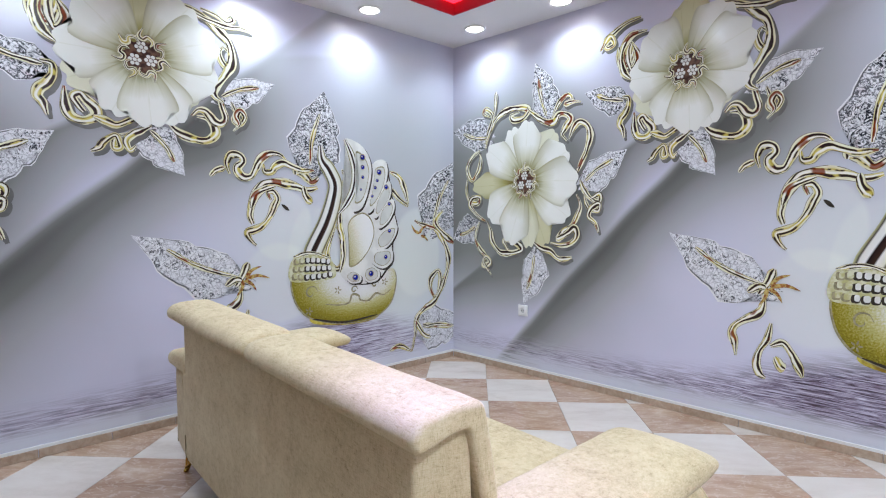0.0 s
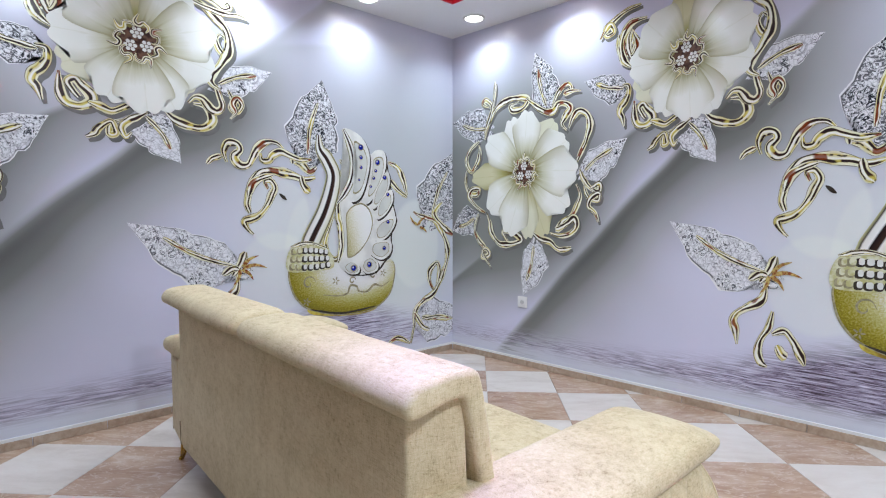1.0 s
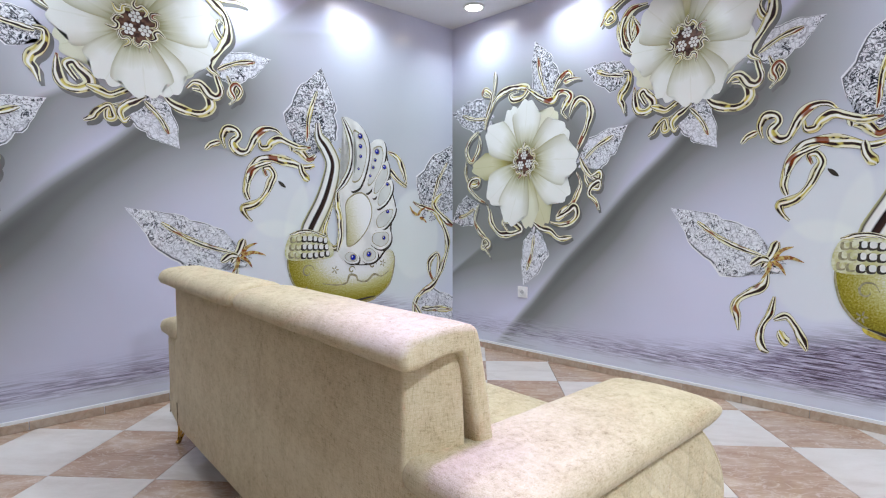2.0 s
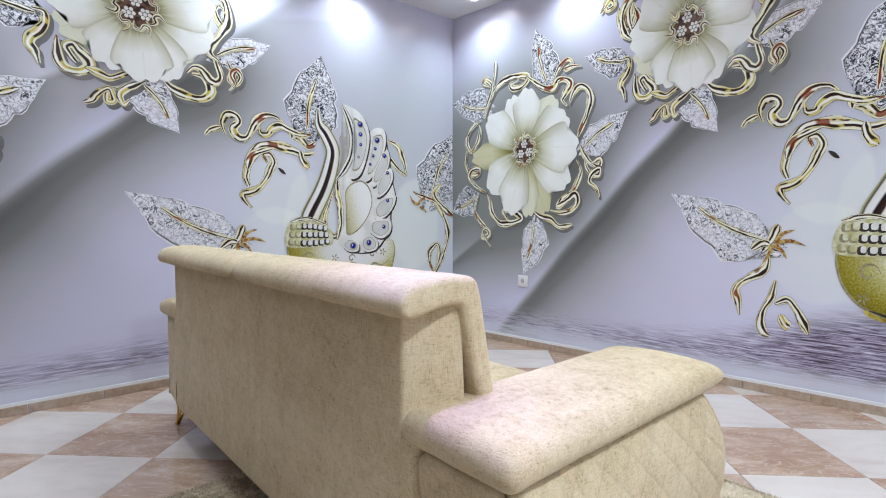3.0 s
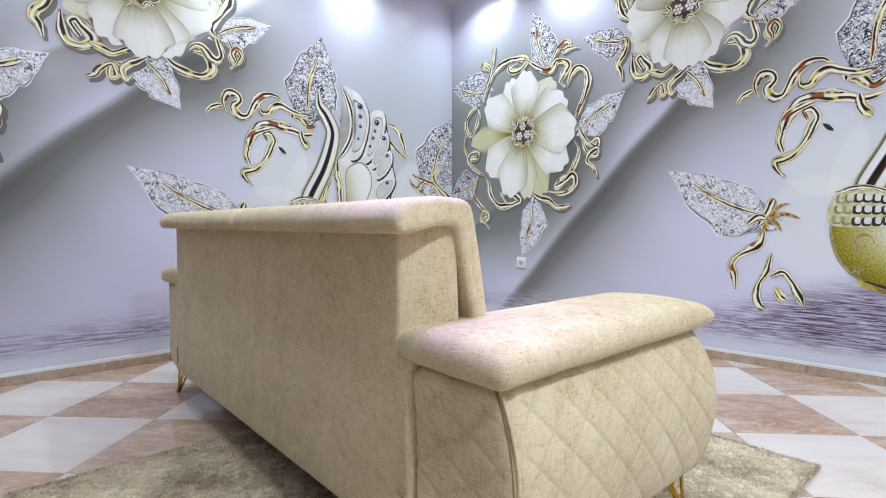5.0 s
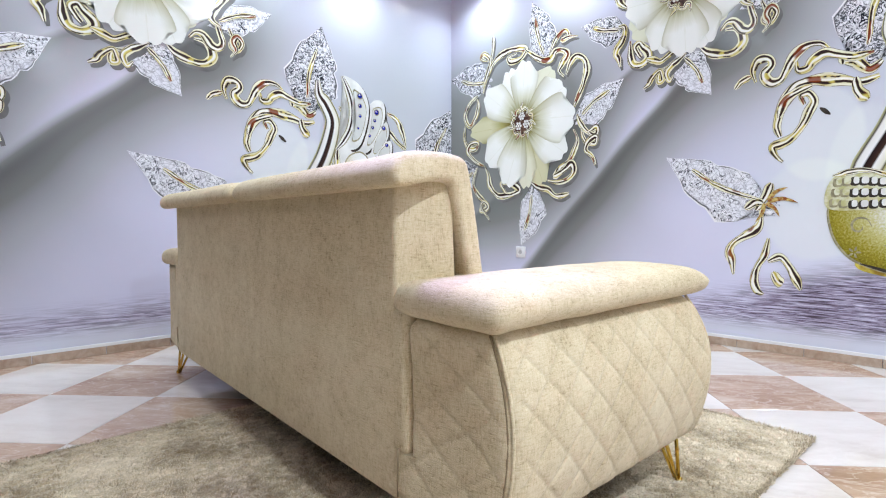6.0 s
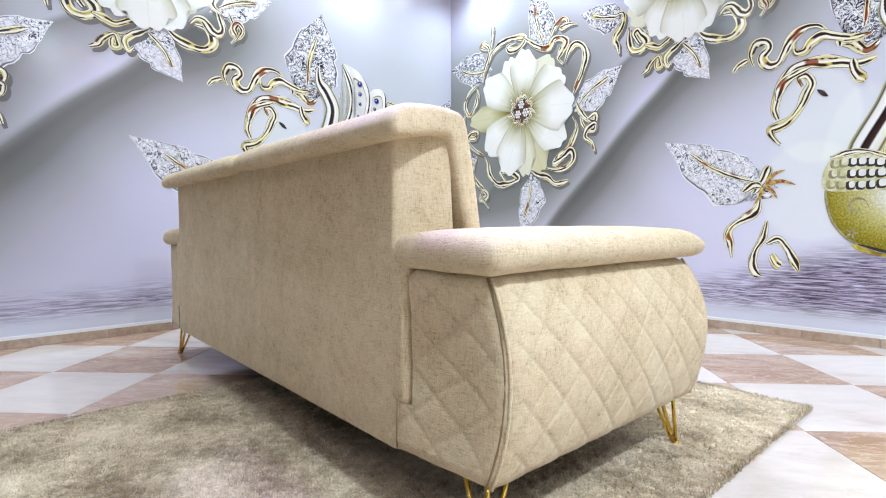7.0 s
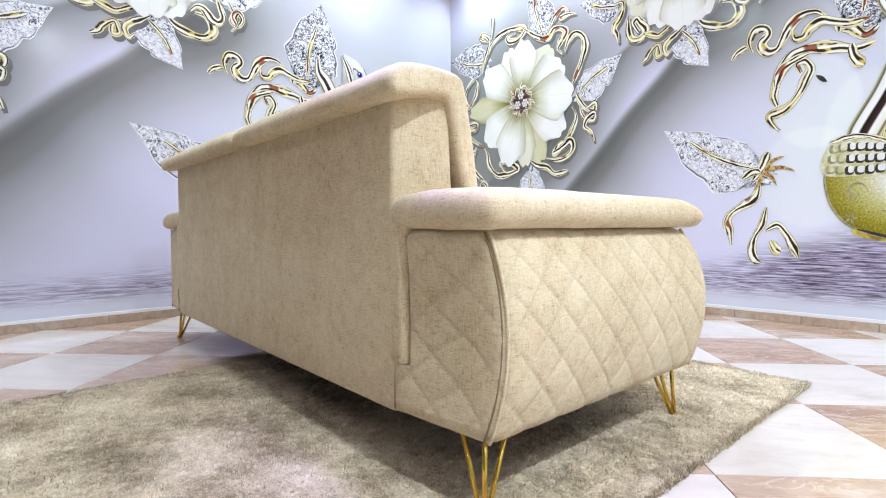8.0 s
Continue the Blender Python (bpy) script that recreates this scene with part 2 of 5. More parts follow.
def mat_neck():
    m, b = material("mirror_gold_print", PAPER_ROUGH, 0, 0.18)
    node = N.tree.nodes.new("ShaderNodeUVMap")
    u, v, _ = xyz(node.outputs[0])
    x = v + (noise_at(node.outputs[0], 1.3, 1) - 0.5) * 0.10
    colour = ramp(x, (0.0, (0.55, 0.54, 0.30)), (0.10, (0.05, 0.04, 0.03)), (0.16, (0.76, 0.75, 0.70)), (0.34, (0.82, 0.82, 0.80)), (0.40, (0.02, 0.012, 0.012)),
                  (0.60, (0.05, 0.025, 0.018)), (0.66, (0.82, 0.82, 0.78)), (0.86, (0.74, 0.73, 0.60)), (0.93, (0.10, 0.08, 0.03)), (1.0, (0.62, 0.58, 0.28)))
    finish(b, colour)
    return m


def mat_fabric():
    m, b = material("chenille_fabric", 0.85, 0, 0.25)
    o = coords("Object")
    weft = noise_at(coords("Object", (60, 60, 420)), 1.0, 3, 0.65)
    warp = noise_at(coords("Object", (420, 420, 60)), 1.0, 3, 0.65)
    slub = noise_at(coords("Object", (240, 240, 46)), 1.0, 2, 0.6).step(0.50, 0.70)
    cross = noise_at(coords("Object", (46, 46, 240)), 1.0, 2, 0.6).step(0.52, 0.70)
    fine = noise_at(o, 420.0, 2)
    cloud = noise_at(o, 6.0, 3)
    x = (weft - 0.5) * 0.62 + (warp - 0.5) * 0.62 + (cloud - 0.5) * 0.55 + (noise_at(o, 26.0, 3) - 0.5) * 0.50 + (fine - 0.5) * 0.45 + 0.60 - slub * 0.17 - cross * 0.16
    colour = ramp(x, (0.06, (0.27, 0.190, 0.093)), (0.36, (0.52, 0.413, 0.242)), (0.60, (0.64, 0.530, 0.334)), (0.9, (0.73, 0.638, 0.442)))
    # quilt creases are darkened in the colour, in place of their shade
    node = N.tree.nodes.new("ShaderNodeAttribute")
    node.attribute_name = "crease_shade"
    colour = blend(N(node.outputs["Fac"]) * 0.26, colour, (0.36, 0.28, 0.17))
    sheen = b.inputs["Sheen Weight"]
    sheen.default_value = 0.12
    finish(b, colour, weft * 0.5 + warp * 0.5 + fine - slub * 0.5 - cross * 0.5, 0.30, 0.0016)
    return m


def mat_tile(name, stops, scale, vein, crack=0.0):
    m, b = material(name, 0.09, 0, 0.5)
    rnd = object_random()
    mapping = N.tree.nodes.new("ShaderNodeMapping")
    mapping.inputs["Scale"].default_value = scale
    mapping.inputs["Rotation"].default_value = (0, 0, 0.12)
    combine = N.tree.nodes.new("ShaderNodeCombineXYZ")
    N.tree.links.new((rnd * 37.0).s, combine.inputs[0])
    N.tree.links.new((rnd * 91.0).s, combine.inputs[1])
    N.tree.links.new(combine.outputs[0], mapping.inputs["Location"])
    node = N.tree.nodes.new("ShaderNodeTexCoord")
    N.tree.links.new(node.outputs["Object"], mapping.inputs[0])
    x = noise_at(mapping.outputs[0], 1.0, 5, 0.6, vein)
    y = noise_at(mapping.outputs[0], 3.2, 4, 0.6, 0.4)
    f = x * 0.7 + y * 0.3 + (rnd - 0.5) * 0.06
    smear = noise_at(node.outputs["Object"], 6.0, 3)
    colour = ramp(f, *stops)
    if crack:
        line = (noise_at(mapping.outputs[0], 2.4, 4, 0.6, 1.2) - 0.5).abs()
        colour = blend((1.0 - line.step(0.004, 0.028)) * crack, colour, stops[-1][1])
        grit = noise_at(mapping.outputs[0], 14.0, 3, 0.65, 0.6).step(0.56, 0.70)
        colour = blend(grit * crack * 0.7, colour, stops[0][1])
    finish(b, colour, noise_at(node.outputs["Object"], 3.0, 1), 0.015, 0.02, smear * 0.06 + 0.04)
    return m


def mat_rug():
    m, b = material("shag_pile", 0.9, 0, 0.2)
    o = coords("Object")
    isl = N(N.tree.nodes.new("ShaderNodeNewGeometry").outputs["Random Per Island"])
    n = noise_at(o, 3.2, 4) * 0.75 + noise_at(o, 30.0, 2) * 0.25 + (isl - 0.5) * 0.34
    fluff = noise_at(o, 260.0, 3, 0.7) + noise_at(o, 70.0, 2) * 0.8
    finish(b, ramp(n + (noise_at(o, 190.0, 2) - 0.5) * 0.35, (0.33, (0.22, 0.155, 0.075)), (0.49, (0.58, 0.472, 0.30)), (0.65, (0.91, 0.795, 0.60))), fluff, 0.7, 0.006)
    b.inputs["Sheen Weight"].default_value = 0.3
    return m


def mat_paint(name, c, rough=0.55, grain=90.0):
    m, b = material(name, rough, 0, 0.4)
    n = noise_at(coords("Object"), 1.3, 4)
    finish(b, blend(n.step(0.3, 0.75) * 0.5, c, tuple(x * 0.93 for x in c)), noise_at(coords("Object"), grain, 2), 0.05, 0.003)
    return m


def mat_glow(name, c, strength):
    m, b = material(name, 0.4)
    b.inputs["Base Color"].default_value = (*c, 1)
    b.inputs["Emission Color"].default_value = (*c, 1)
    b.inputs["Emission Strength"].default_value = strength
    return m


WALLPAPER = mat_wallpaper()
SCROLL = mat_scroll()
PETAL_WHITE = mat_petal("white_petal_print", (0.84, 0.85, 0.80), (0.60, 0.60, 0.44), (0.25, 0.22, 0.07))
PETAL_CREAM = mat_petal("cream_petal_print", (0.72, 0.72, 0.56), (0.52, 0.50, 0.28), (0.24, 0.20, 0.06))
PETAL_OLIVE = mat_petal("olive_petal_print", (0.62, 0.60, 0.38), (0.36, 0.33, 0.12), (0.17, 0.13, 0.03))
CRYSTAL = mat_crystal("crystal_print", 0.70, -0.015)
CRYSTAL_DARK = mat_crystal("dark_crystal_print", 0.18, 0.022)
SWAN_GOLD = mat_swan_gold()
NECK_GOLD = mat_neck()
HEART = mat_plain_print("dark_heart_print", (0.05, 0.025, 0.022), 0.4, 40.0, (0.17, 0.09, 0.06))
PEARL = mat_plain_print("pearl_print", (0.82, 0.82, 0.78), 0.16, 9.0)
OUTLINE = mat_plain_print("dark_outline_print", (0.06, 0.05, 0.04), 0.3, 20.0)
BLUE = mat_plain_print("sapphire_print", (0.02, 0.03, 0.42), 0.6, 60.0)
GRIT = mat_grit()
FOOT_GOLD = mat_plain_print("gold_foot_print", (0.66, 0.56, 0.10), 0.4, 14.0, (0.26, 0.17, 0.03))
SHADOW_PRINT = mat_plain_print("grey_shade_print", (0.19, 0.185, 0.18), 0.25, 8.0)
SILVER = mat_plain_print("silver_print", (0.66, 0.67, 0.63), 0.10, 9.0)
BAND_GOLD = mat_plain_print("pale_gold_print", (0.50, 0.48, 0.22), 0.3, 26.0, (0.70, 0.70, 0.52))
THORN = mat_plain_print("red_gold_print", (0.24, 0.05, 0.015), 0.4, 60.0, (0.58, 0.46, 0.16))
RELIEF = mat_plain_print("relief_print", (0.40, 0.36, 0.22), 0.4, 40.0)
FABRIC = mat_fabric()
GOLD, _b = material("polished_gold", 0.18, 1.0)
finish(_b, blend(noise_at(coords("Object"), 40, 2), (0.83, 0.58, 0.13), (0.70, 0.46, 0.08)))
TILE_LIGHT = mat_tile("cream_marble", ((0.30, (0.53, 0.455, 0.39)), (0.50, (0.655, 0.59, 0.53)), (0.72, (0.72, 0.67, 0.615))), (1.8, 4.5, 1), 0.7, 0.18)
TILE_BROWN = mat_tile("brown_marble", ((0.28, (0.30, 0.18, 0.115)), (0.46, (0.42, 0.275, 0.19)), (0.58, (0.50, 0.36, 0.26)), (0.72, (0.64, 0.52, 0.42))), (2.2, 6.0, 1), 1.1, 0.55)
SKIRT = mat_tile("skirting_marble", ((0.28, (0.34, 0.23, 0.16)), (0.5, (0.46, 0.35, 0.26)), (0.72, (0.58, 0.47, 0.37))), (16, 16, 12), 0.9)
GROUT = mat_paint("grout", (0.48, 0.42, 0.36), 0.8)
RUG = mat_rug()
PAINT = mat_paint("ceiling_paint", (0.80, 0.79, 0.80))
# tones of the two unseen walls, chosen only for the light they bounce
DIM_BOUNCE_WALL = mat_paint("dim_bounce_paint", (0.17, 0.167, 0.175))
BRIGHT_BOUNCE_WALL = mat_paint("bright_bounce_paint", (0.45, 0.445, 0.45))
RED = mat_paint("red_paint", (0.62, 0.012, 0.03), 0.45)
LED = mat_glow("red_led", (1.0, 0.03, 0.07), 1.6)
LENS = mat_glow("lamp_lens", (1.0, 0.98, 0.98), 14.0)
# dark colour for strips that paint the shade of the seam grooves
SEAM_SHADE = mat_paint("seam_groove_shade", (0.27, 0.20, 0.11), 0.9, 200.0)
UNDER_DARK = mat_paint("underside_dark", (0.022, 0.021, 0.020), 0.95, 300.0)
PLASTIC = mat_paint("white_plastic", (0.80, 0.80, 0.79), 0.35)
DARK = mat_paint("dark_hole", (0.03, 0.03, 0.03), 0.6)

# ---- building helpers ----


def mesh_object(name, bm, mat, smooth=True):
    me = bpy.data.meshes.new(name)
    bmesh.ops.recalc_face_normals(bm, faces=bm.faces)
    bm.to_mesh(me)
    bm.free()
    me.materials.append(mat)
    if smooth:
        me.shade_smooth()
        for f in me.polygons:
            if len(f.vertices) > 20:
                f.use_smooth = False
    return new(name, me)


def part(name, bm, mat, parent, label="", smooth=True):
    """Links a bmesh as one mesh object under a thing or under a part."""
    ob = mesh_object(name, bm, mat, smooth)
    ob.parent = parent
    return tagged(ob, label)


def box(x0, x1, y0, y1, z0, z1, bevel=0.0, segments=2, bm=None):
    bm = bm or bmesh.new()
    made = bmesh.ops.create_cube(bm, size=1, matrix=Matrix.Translation(((x0 + x1) / 2, (y0 + y1) / 2, (z0 + z1) / 2)) @ Matrix.Diagonal((x1 - x0, y1 - y0, z1 - z0, 1)))
    if bevel:
        edges = {e for v in made["verts"] for e in v.link_edges}
        bmesh.ops.bevel(bm, geom=list(edges), offset=bevel, segments=segments, affect="EDGES", profile=0.5)
    return bm


def soft_box(h, r, mid, shape=None):
    """A box with rounded edges, of half sizes h, with a fine skin that shape(x, y, z) may move."""
    axes = []
    for a in range(3):
        ends = [h[a] - r + r * math.sin(k * math.pi / 8) for k in range(5)]
        inner = list(np.linspace(-(h[a] - r), h[a] - r, mid[a] + 1))
        axes.append([-e for e in reversed(ends)][:-1] + inner + ends[1:])
    bm = bmesh.new()
    for a in range(3):
        b, c = (a + 1) % 3, (a + 2) % 3
        for sign in (-1, 1):
            grid = []
            for q in axes[b]:
                row = []
                for w in axes[c]:
                    p = [0, 0, 0]
                    p[a], p[b], p[c] = sign * h[a], q, w
                    inner = [max(-(h[k] - r), min(h[k] - r, p[k])) for k in range(3)]
                    d = Vector(p) - Vector(inner)
                    n = d.normalized()
                    row.append(bm.verts.new(Vector(inner) + n * r))
                grid.append(row)
            for i in range(len(grid) - 1):
                for j in range(len(grid[0]) - 1):
                    f = (grid[i][j], grid[i + 1][j], grid[i + 1][j + 1], grid[i][j + 1])
                    bm.faces.new(f if sign > 0 else f[::-1])
    bmesh.ops.remove_doubles(bm, verts=bm.verts, dist=1e-5)
    if shape:
        bm.normal_update()
        moved = [shape(v.co, v.normal) for v in bm.verts]
        for v, p in zip(bm.verts, moved):
            v.co = p
    return bm


def tube(points, radius, sides=8, bm=None, taper=1.0):
    bm = bm or bmesh.new()
    pts = [Vector(p) for p in points]
    rings = []
    for i, p in enumerate(pts):
        d = (pts[min(i + 1, len(pts) - 1)] - pts[max(i - 1, 0)]).normalized()
        side = d.cross(Vector((0.31, 0.52, 0.79))).normalized()
        up = d.cross(side)
        r = radius * (1 + (taper - 1) * i / (len(pts) - 1))
        rings.append([bm.verts.new(p + (side * math.cos(k * math.tau / sides) + up * math.sin(k * math.tau / sides)) * r) for k in range(sides)])
    for a, b in zip(rings, rings[1:]):
        for k in range(sides):
            bm.faces.new((a[k], a[(k + 1) % sides], b[(k + 1) % sides], b[k]))
    bm.faces.new(rings[0][::-1])
    bm.faces.new(rings[-1])
    return bm


def spline(points, per=8, closed=False):
    """A smooth line through the points."""
    pts = [Vector((*p, 0)) if len(p) == 2 else Vector(p) for p in points]
    n = len(pts)
    out = []
    for i in range(n if closed else n - 1):
        p = [pts[(i + k) % n] if closed else pts[max(0, min(n - 1, i + k))] for k in (-1, 0, 1, 2)]
        for k in range(per):
            t = k / per
            out.append(0.5 * ((2 * p[1]) + (p[2] - p[0]) * t + (2 * p[0] - 5 * p[1] + 4 * p[2] - p[3]) * t * t + (3 * p[1] - p[0] - 3 * p[2] + p[3]) * t ** 3))
    if not closed:
        out.append(pts[-1])
    return out


def thing(name, label, category, place=(0, 0, 0), turn=0.0, group="", kind=""):
    ob = new(name)
    ob.matrix_world = pose(*place, 0, 0, turn)
    ob.empty_display_size = 0.1
    return tagged(ob, label, category, group, kind)


# ---- the room ----
ROOM = [A0, D0, V0, B0]


def wall_pose(angle):
    return pose(CORNER.x, CORNER.y, 0, 0, 0, angle)


class Mural:
    """Places flat printed shapes on one papered wall. Drawing metres: u along, v up."""

    def __init__(self, wall, scale, shift, low, high):
        self.wall, self.scale, self.shift, self.low, self.high = wall, scale, shift, low, high

    def x(self, u):
        return self.shift + self.scale * u

    def inside(self, us):
        xs = [self.x(u) for u in us]
        return max(xs) > self.low + 0.02 and min(xs) < self.high - 0.02

    def add(self, name, bm, mat, parent, label=""):
        """bm is drawn in (u, height off the paper, v)."""
        for v in bm.verts:
            v.co = Vector((self.x(v.co.x), -v.co.y, v.co.z))
        for cut, normal in ((self.low, (-1, 0, 0)), (self.high, (1, 0, 0))):
            bmesh.ops.bisect_plane(bm, geom=bm.verts[:] + bm.edges[:] + bm.faces[:], plane_co=(cut, 0, 0), plane_no=normal, clear_outer=True)
        bmesh.ops.bisect_plane(bm, geom=bm.verts[:] + bm.edges[:] + bm.faces[:], plane_co=(0, 0, ROOM_H - 0.003), plane_no=(0, 0, 1), clear_outer=True)
        if not bm.faces:
            bm.free()
            return None
        return part(name, bm, mat, parent, label, smooth=False)


def papered_wall(name, angle, x0, x1, scale, shift, label):
    bm = box(x0, x1, 0.0, 0.2, 0.0, ROOM_H)
    uv = bm.loops.layers.uv.new("UVMap")
    for f in bm.faces:
        for loop in f.loops:
            loop[uv].uv = ((loop.vert.co.x - shift) / scale, loop.vert.co.z)
    ob = mesh_object(name, bm, WALLPAPER, False)
    ob.matrix_world = wall_pose(angle)
    tagged(ob, label, "wall", kind="structure")
    return ob


R_SCALE, R_SHIFT = 0.882, 4.33
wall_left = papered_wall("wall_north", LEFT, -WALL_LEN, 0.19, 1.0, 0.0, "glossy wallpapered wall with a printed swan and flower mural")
wall_right = papered_wall("wall_east", RIGHT, 0.0, WALL_LEN, R_SCALE, R_SHIFT, "glossy wallpapered wall with a large printed jewelled flower")
MURALS = [Mural(wall_left, 1.0, 0.0, -WALL_LEN + 0.01, -0.002), Mural(wall_right, R_SCALE, R_SHIFT, 0.002, WALL_LEN - 0.01)]

# unseen walls: west holds bounce back, south fills the sofa's side
for name, p, q in (("wall_west", B0, V0), ("wall_south", V0, D0)):
    d = (q - p)
    bm = box(-0.2 if name == "wall_west" else 0, d.length + 0.2, -0.2, 0, 0, ROOM_H)
    ob = mesh_object(name, bm, DIM_BOUNCE_WALL if name == "wall_west" else BRIGHT_BOUNCE_WALL, False)
    ob.matrix_world = Matrix.Translation(p) @ pose(0, 0, 0, 0, 0, math.degrees(math.atan2(d.y, d.x)))
    tagged(ob, "unseen plain wall closing the room, toned to set bounced light", "wall", kind="structure")

# ceiling: a lowered border round a shallow tray with a red edge
BORDER = 0.572


def inset(off):
    """The room's outline, moved off metres inwards."""
    k = off / math.sin(radians(LEFT - RIGHT))
    return [A0 + (E1 + E2) * k, D0 + (E1 - E2) * k, V0 - (E1 + E2) * k, B0 + (E2 - E1) * k]


def prism(bm, loop, z0, z1):
    lo = [bm.verts.new((p.x, p.y, z0)) for p in loop]
    hi = [bm.verts.new((p.x, p.y, z1)) for p in loop]
    n = len(loop)
    bm.faces.new(lo)
    bm.faces.new(hi[::-1])
    for k in range(n):
        bm.faces.new((lo[k], lo[(k + 1) % n], hi[(k + 1) % n], hi[k]))
    return bm


def frame_ring(bm, outer, inner, z0, z1):
    for k in range(4):
        j = (k + 1) % 4
        prism(bm, [outer[k], outer[j], inner[j], inner[k]], z0, z1)
    bmesh.ops.remove_doubles(bm, verts=bm.verts, dist=1e-5)
    return bm


bm = frame_ring(bmesh.new(), inset(-0.2), inset(BORDER), ROOM_H, ROOM_H + 0.10)
prism(bm, inset(-0.2), ROOM_H + 0.16, ROOM_H + 0.24)
frame_ring(bm, inset(-0.2), inset(BORDER + 0.10), ROOM_H + 0.101, ROOM_H + 0.16)
ceiling = tagged(mesh_object("ceiling", bm, PAINT, False), "white plaster ceiling with a lowered border and a shallow tray", "ceiling", kind="structure")
bm = frame_ring(bmesh.new(), inset(BORDER), inset(BORDER + 0.012), ROOM_H - 0.004, ROOM_H + 0.098)
tagged(mesh_object("trim_red", bm, RED, False), "glossy red painted edge round the ceiling tray", "trim", kind="structure")
bm = frame_ring(bmesh.new(), inset(BORDER + 0.014), inset(BORDER + 0.030), ROOM_H + 0.082, ROOM_H + 0.096)
tagged(mesh_object("led_strip", bm, LED, False), "glowing red light strip inside the ceiling tray edge", "light strip")


def disc(bm, r0, r1, z0, z1, n=28):
    """A ring from r0 to r1, or a disc where r0 is 0."""
    lo = [bm.verts.new((r1 * math.cos(k * math.tau / n), r1 * math.sin(k * math.tau / n), z0)) for k in range(n)]
    hi = [bm.verts.new((r1 * 1.04 * math.cos(k * math.tau / n), r1 * 1.04 * math.sin(k * math.tau / n), z1)) for k in range(n)]
    for k in range(n):
        bm.faces.new((lo[k], lo[(k + 1) % n], hi[(k + 1) % n], hi[k]))
    if r0:
        il = [bm.verts.new((r0 * math.cos(k * math.tau / n), r0 * math.sin(k * math.tau / n), z0)) for k in range(n)]
        ih = [bm.verts.new((r0 * math.cos(k * math.tau / n), r0 * math.sin(k * math.tau / n), z1)) for k in range(n)]
        for k in range(n):
            j = (k + 1) % n
            bm.faces.new((il[j], il[k], lo[k], lo[j]))
            bm.faces.new((il[k], il[j], ih[j], ih[k]))
    else:
        bm.faces.new(lo[::-1])
        bm.faces.new(hi)
    return bm


first = None
# the fixtures in the tray are unseen, added to match its lamps
for spot, top in [(p, ROOM_H) for p in SPOTS] + [(p, ROOM_H + 0.16) for p in UNSEEN_TRAY_SPOTS]:
    place = (spot.x, spot.y, top)
    if first is None:
        first = thing("downlight", "round recessed white downlight, lit, in the ceiling border", "ceiling light", place, group="ceiling downlights")
        part("trim_ring", disc(bmesh.new(), 0.071, 0.086, -0.012, 0.0), PLASTIC, first)
        part("lens", disc(bmesh.new(), 0, 0.070, -0.006, 0.0), LENS, first, "glowing white lens")
    else:
        copy_thing(first, pose(*place))

# ---- sofa ----
SOFA = thing("sofa", "beige woven fabric sofa with quilted arms and gold hairpin legs", "sofa", ((-2.055 * 0.7071 + 0.84 * 0.7071), (2.055 * 0.7071 + 0.84 * 0.7071), 0), -45)


def sofa_back(bm):
    """The hard back: upright behind, leaning in front."""
    def shape(p, n):
        z = p.z + 0.520
        y = p.y + 0.06
        if p.y > 0:
            y += 0.030 - 0.035 * (z - 0.165) / 0.695
        flare = 1 + 0.060 * (p.y + 0.065) / 0.13
        return Vector((p.x * flare + 0.008, y, z))
    return soft_box((0.876, 0.065, 0.355), 0.009, (20, 1, 10), shape)


def cushion_profile():
    outer = [(-0.050, 0.858), (-0.056, 0.889), (-0.028, 0.919), (0.04, 0.929), (0.110, 0.928), (0.143, 0.919), (0.158, 0.893), (0.176, 0.81), (0.202, 0.67), (0.235, 0.54), (0.250, 0.45),
             (0.22, 0.425), (0.185, 0.46), (0.172, 0.56), (0.146, 0.69), (0.120, 0.80), (0.108, 0.850), (0.092, 0.866), (0.04, 0.864), (-0.02, 0.852)]
    return spline(outer, 4, True)


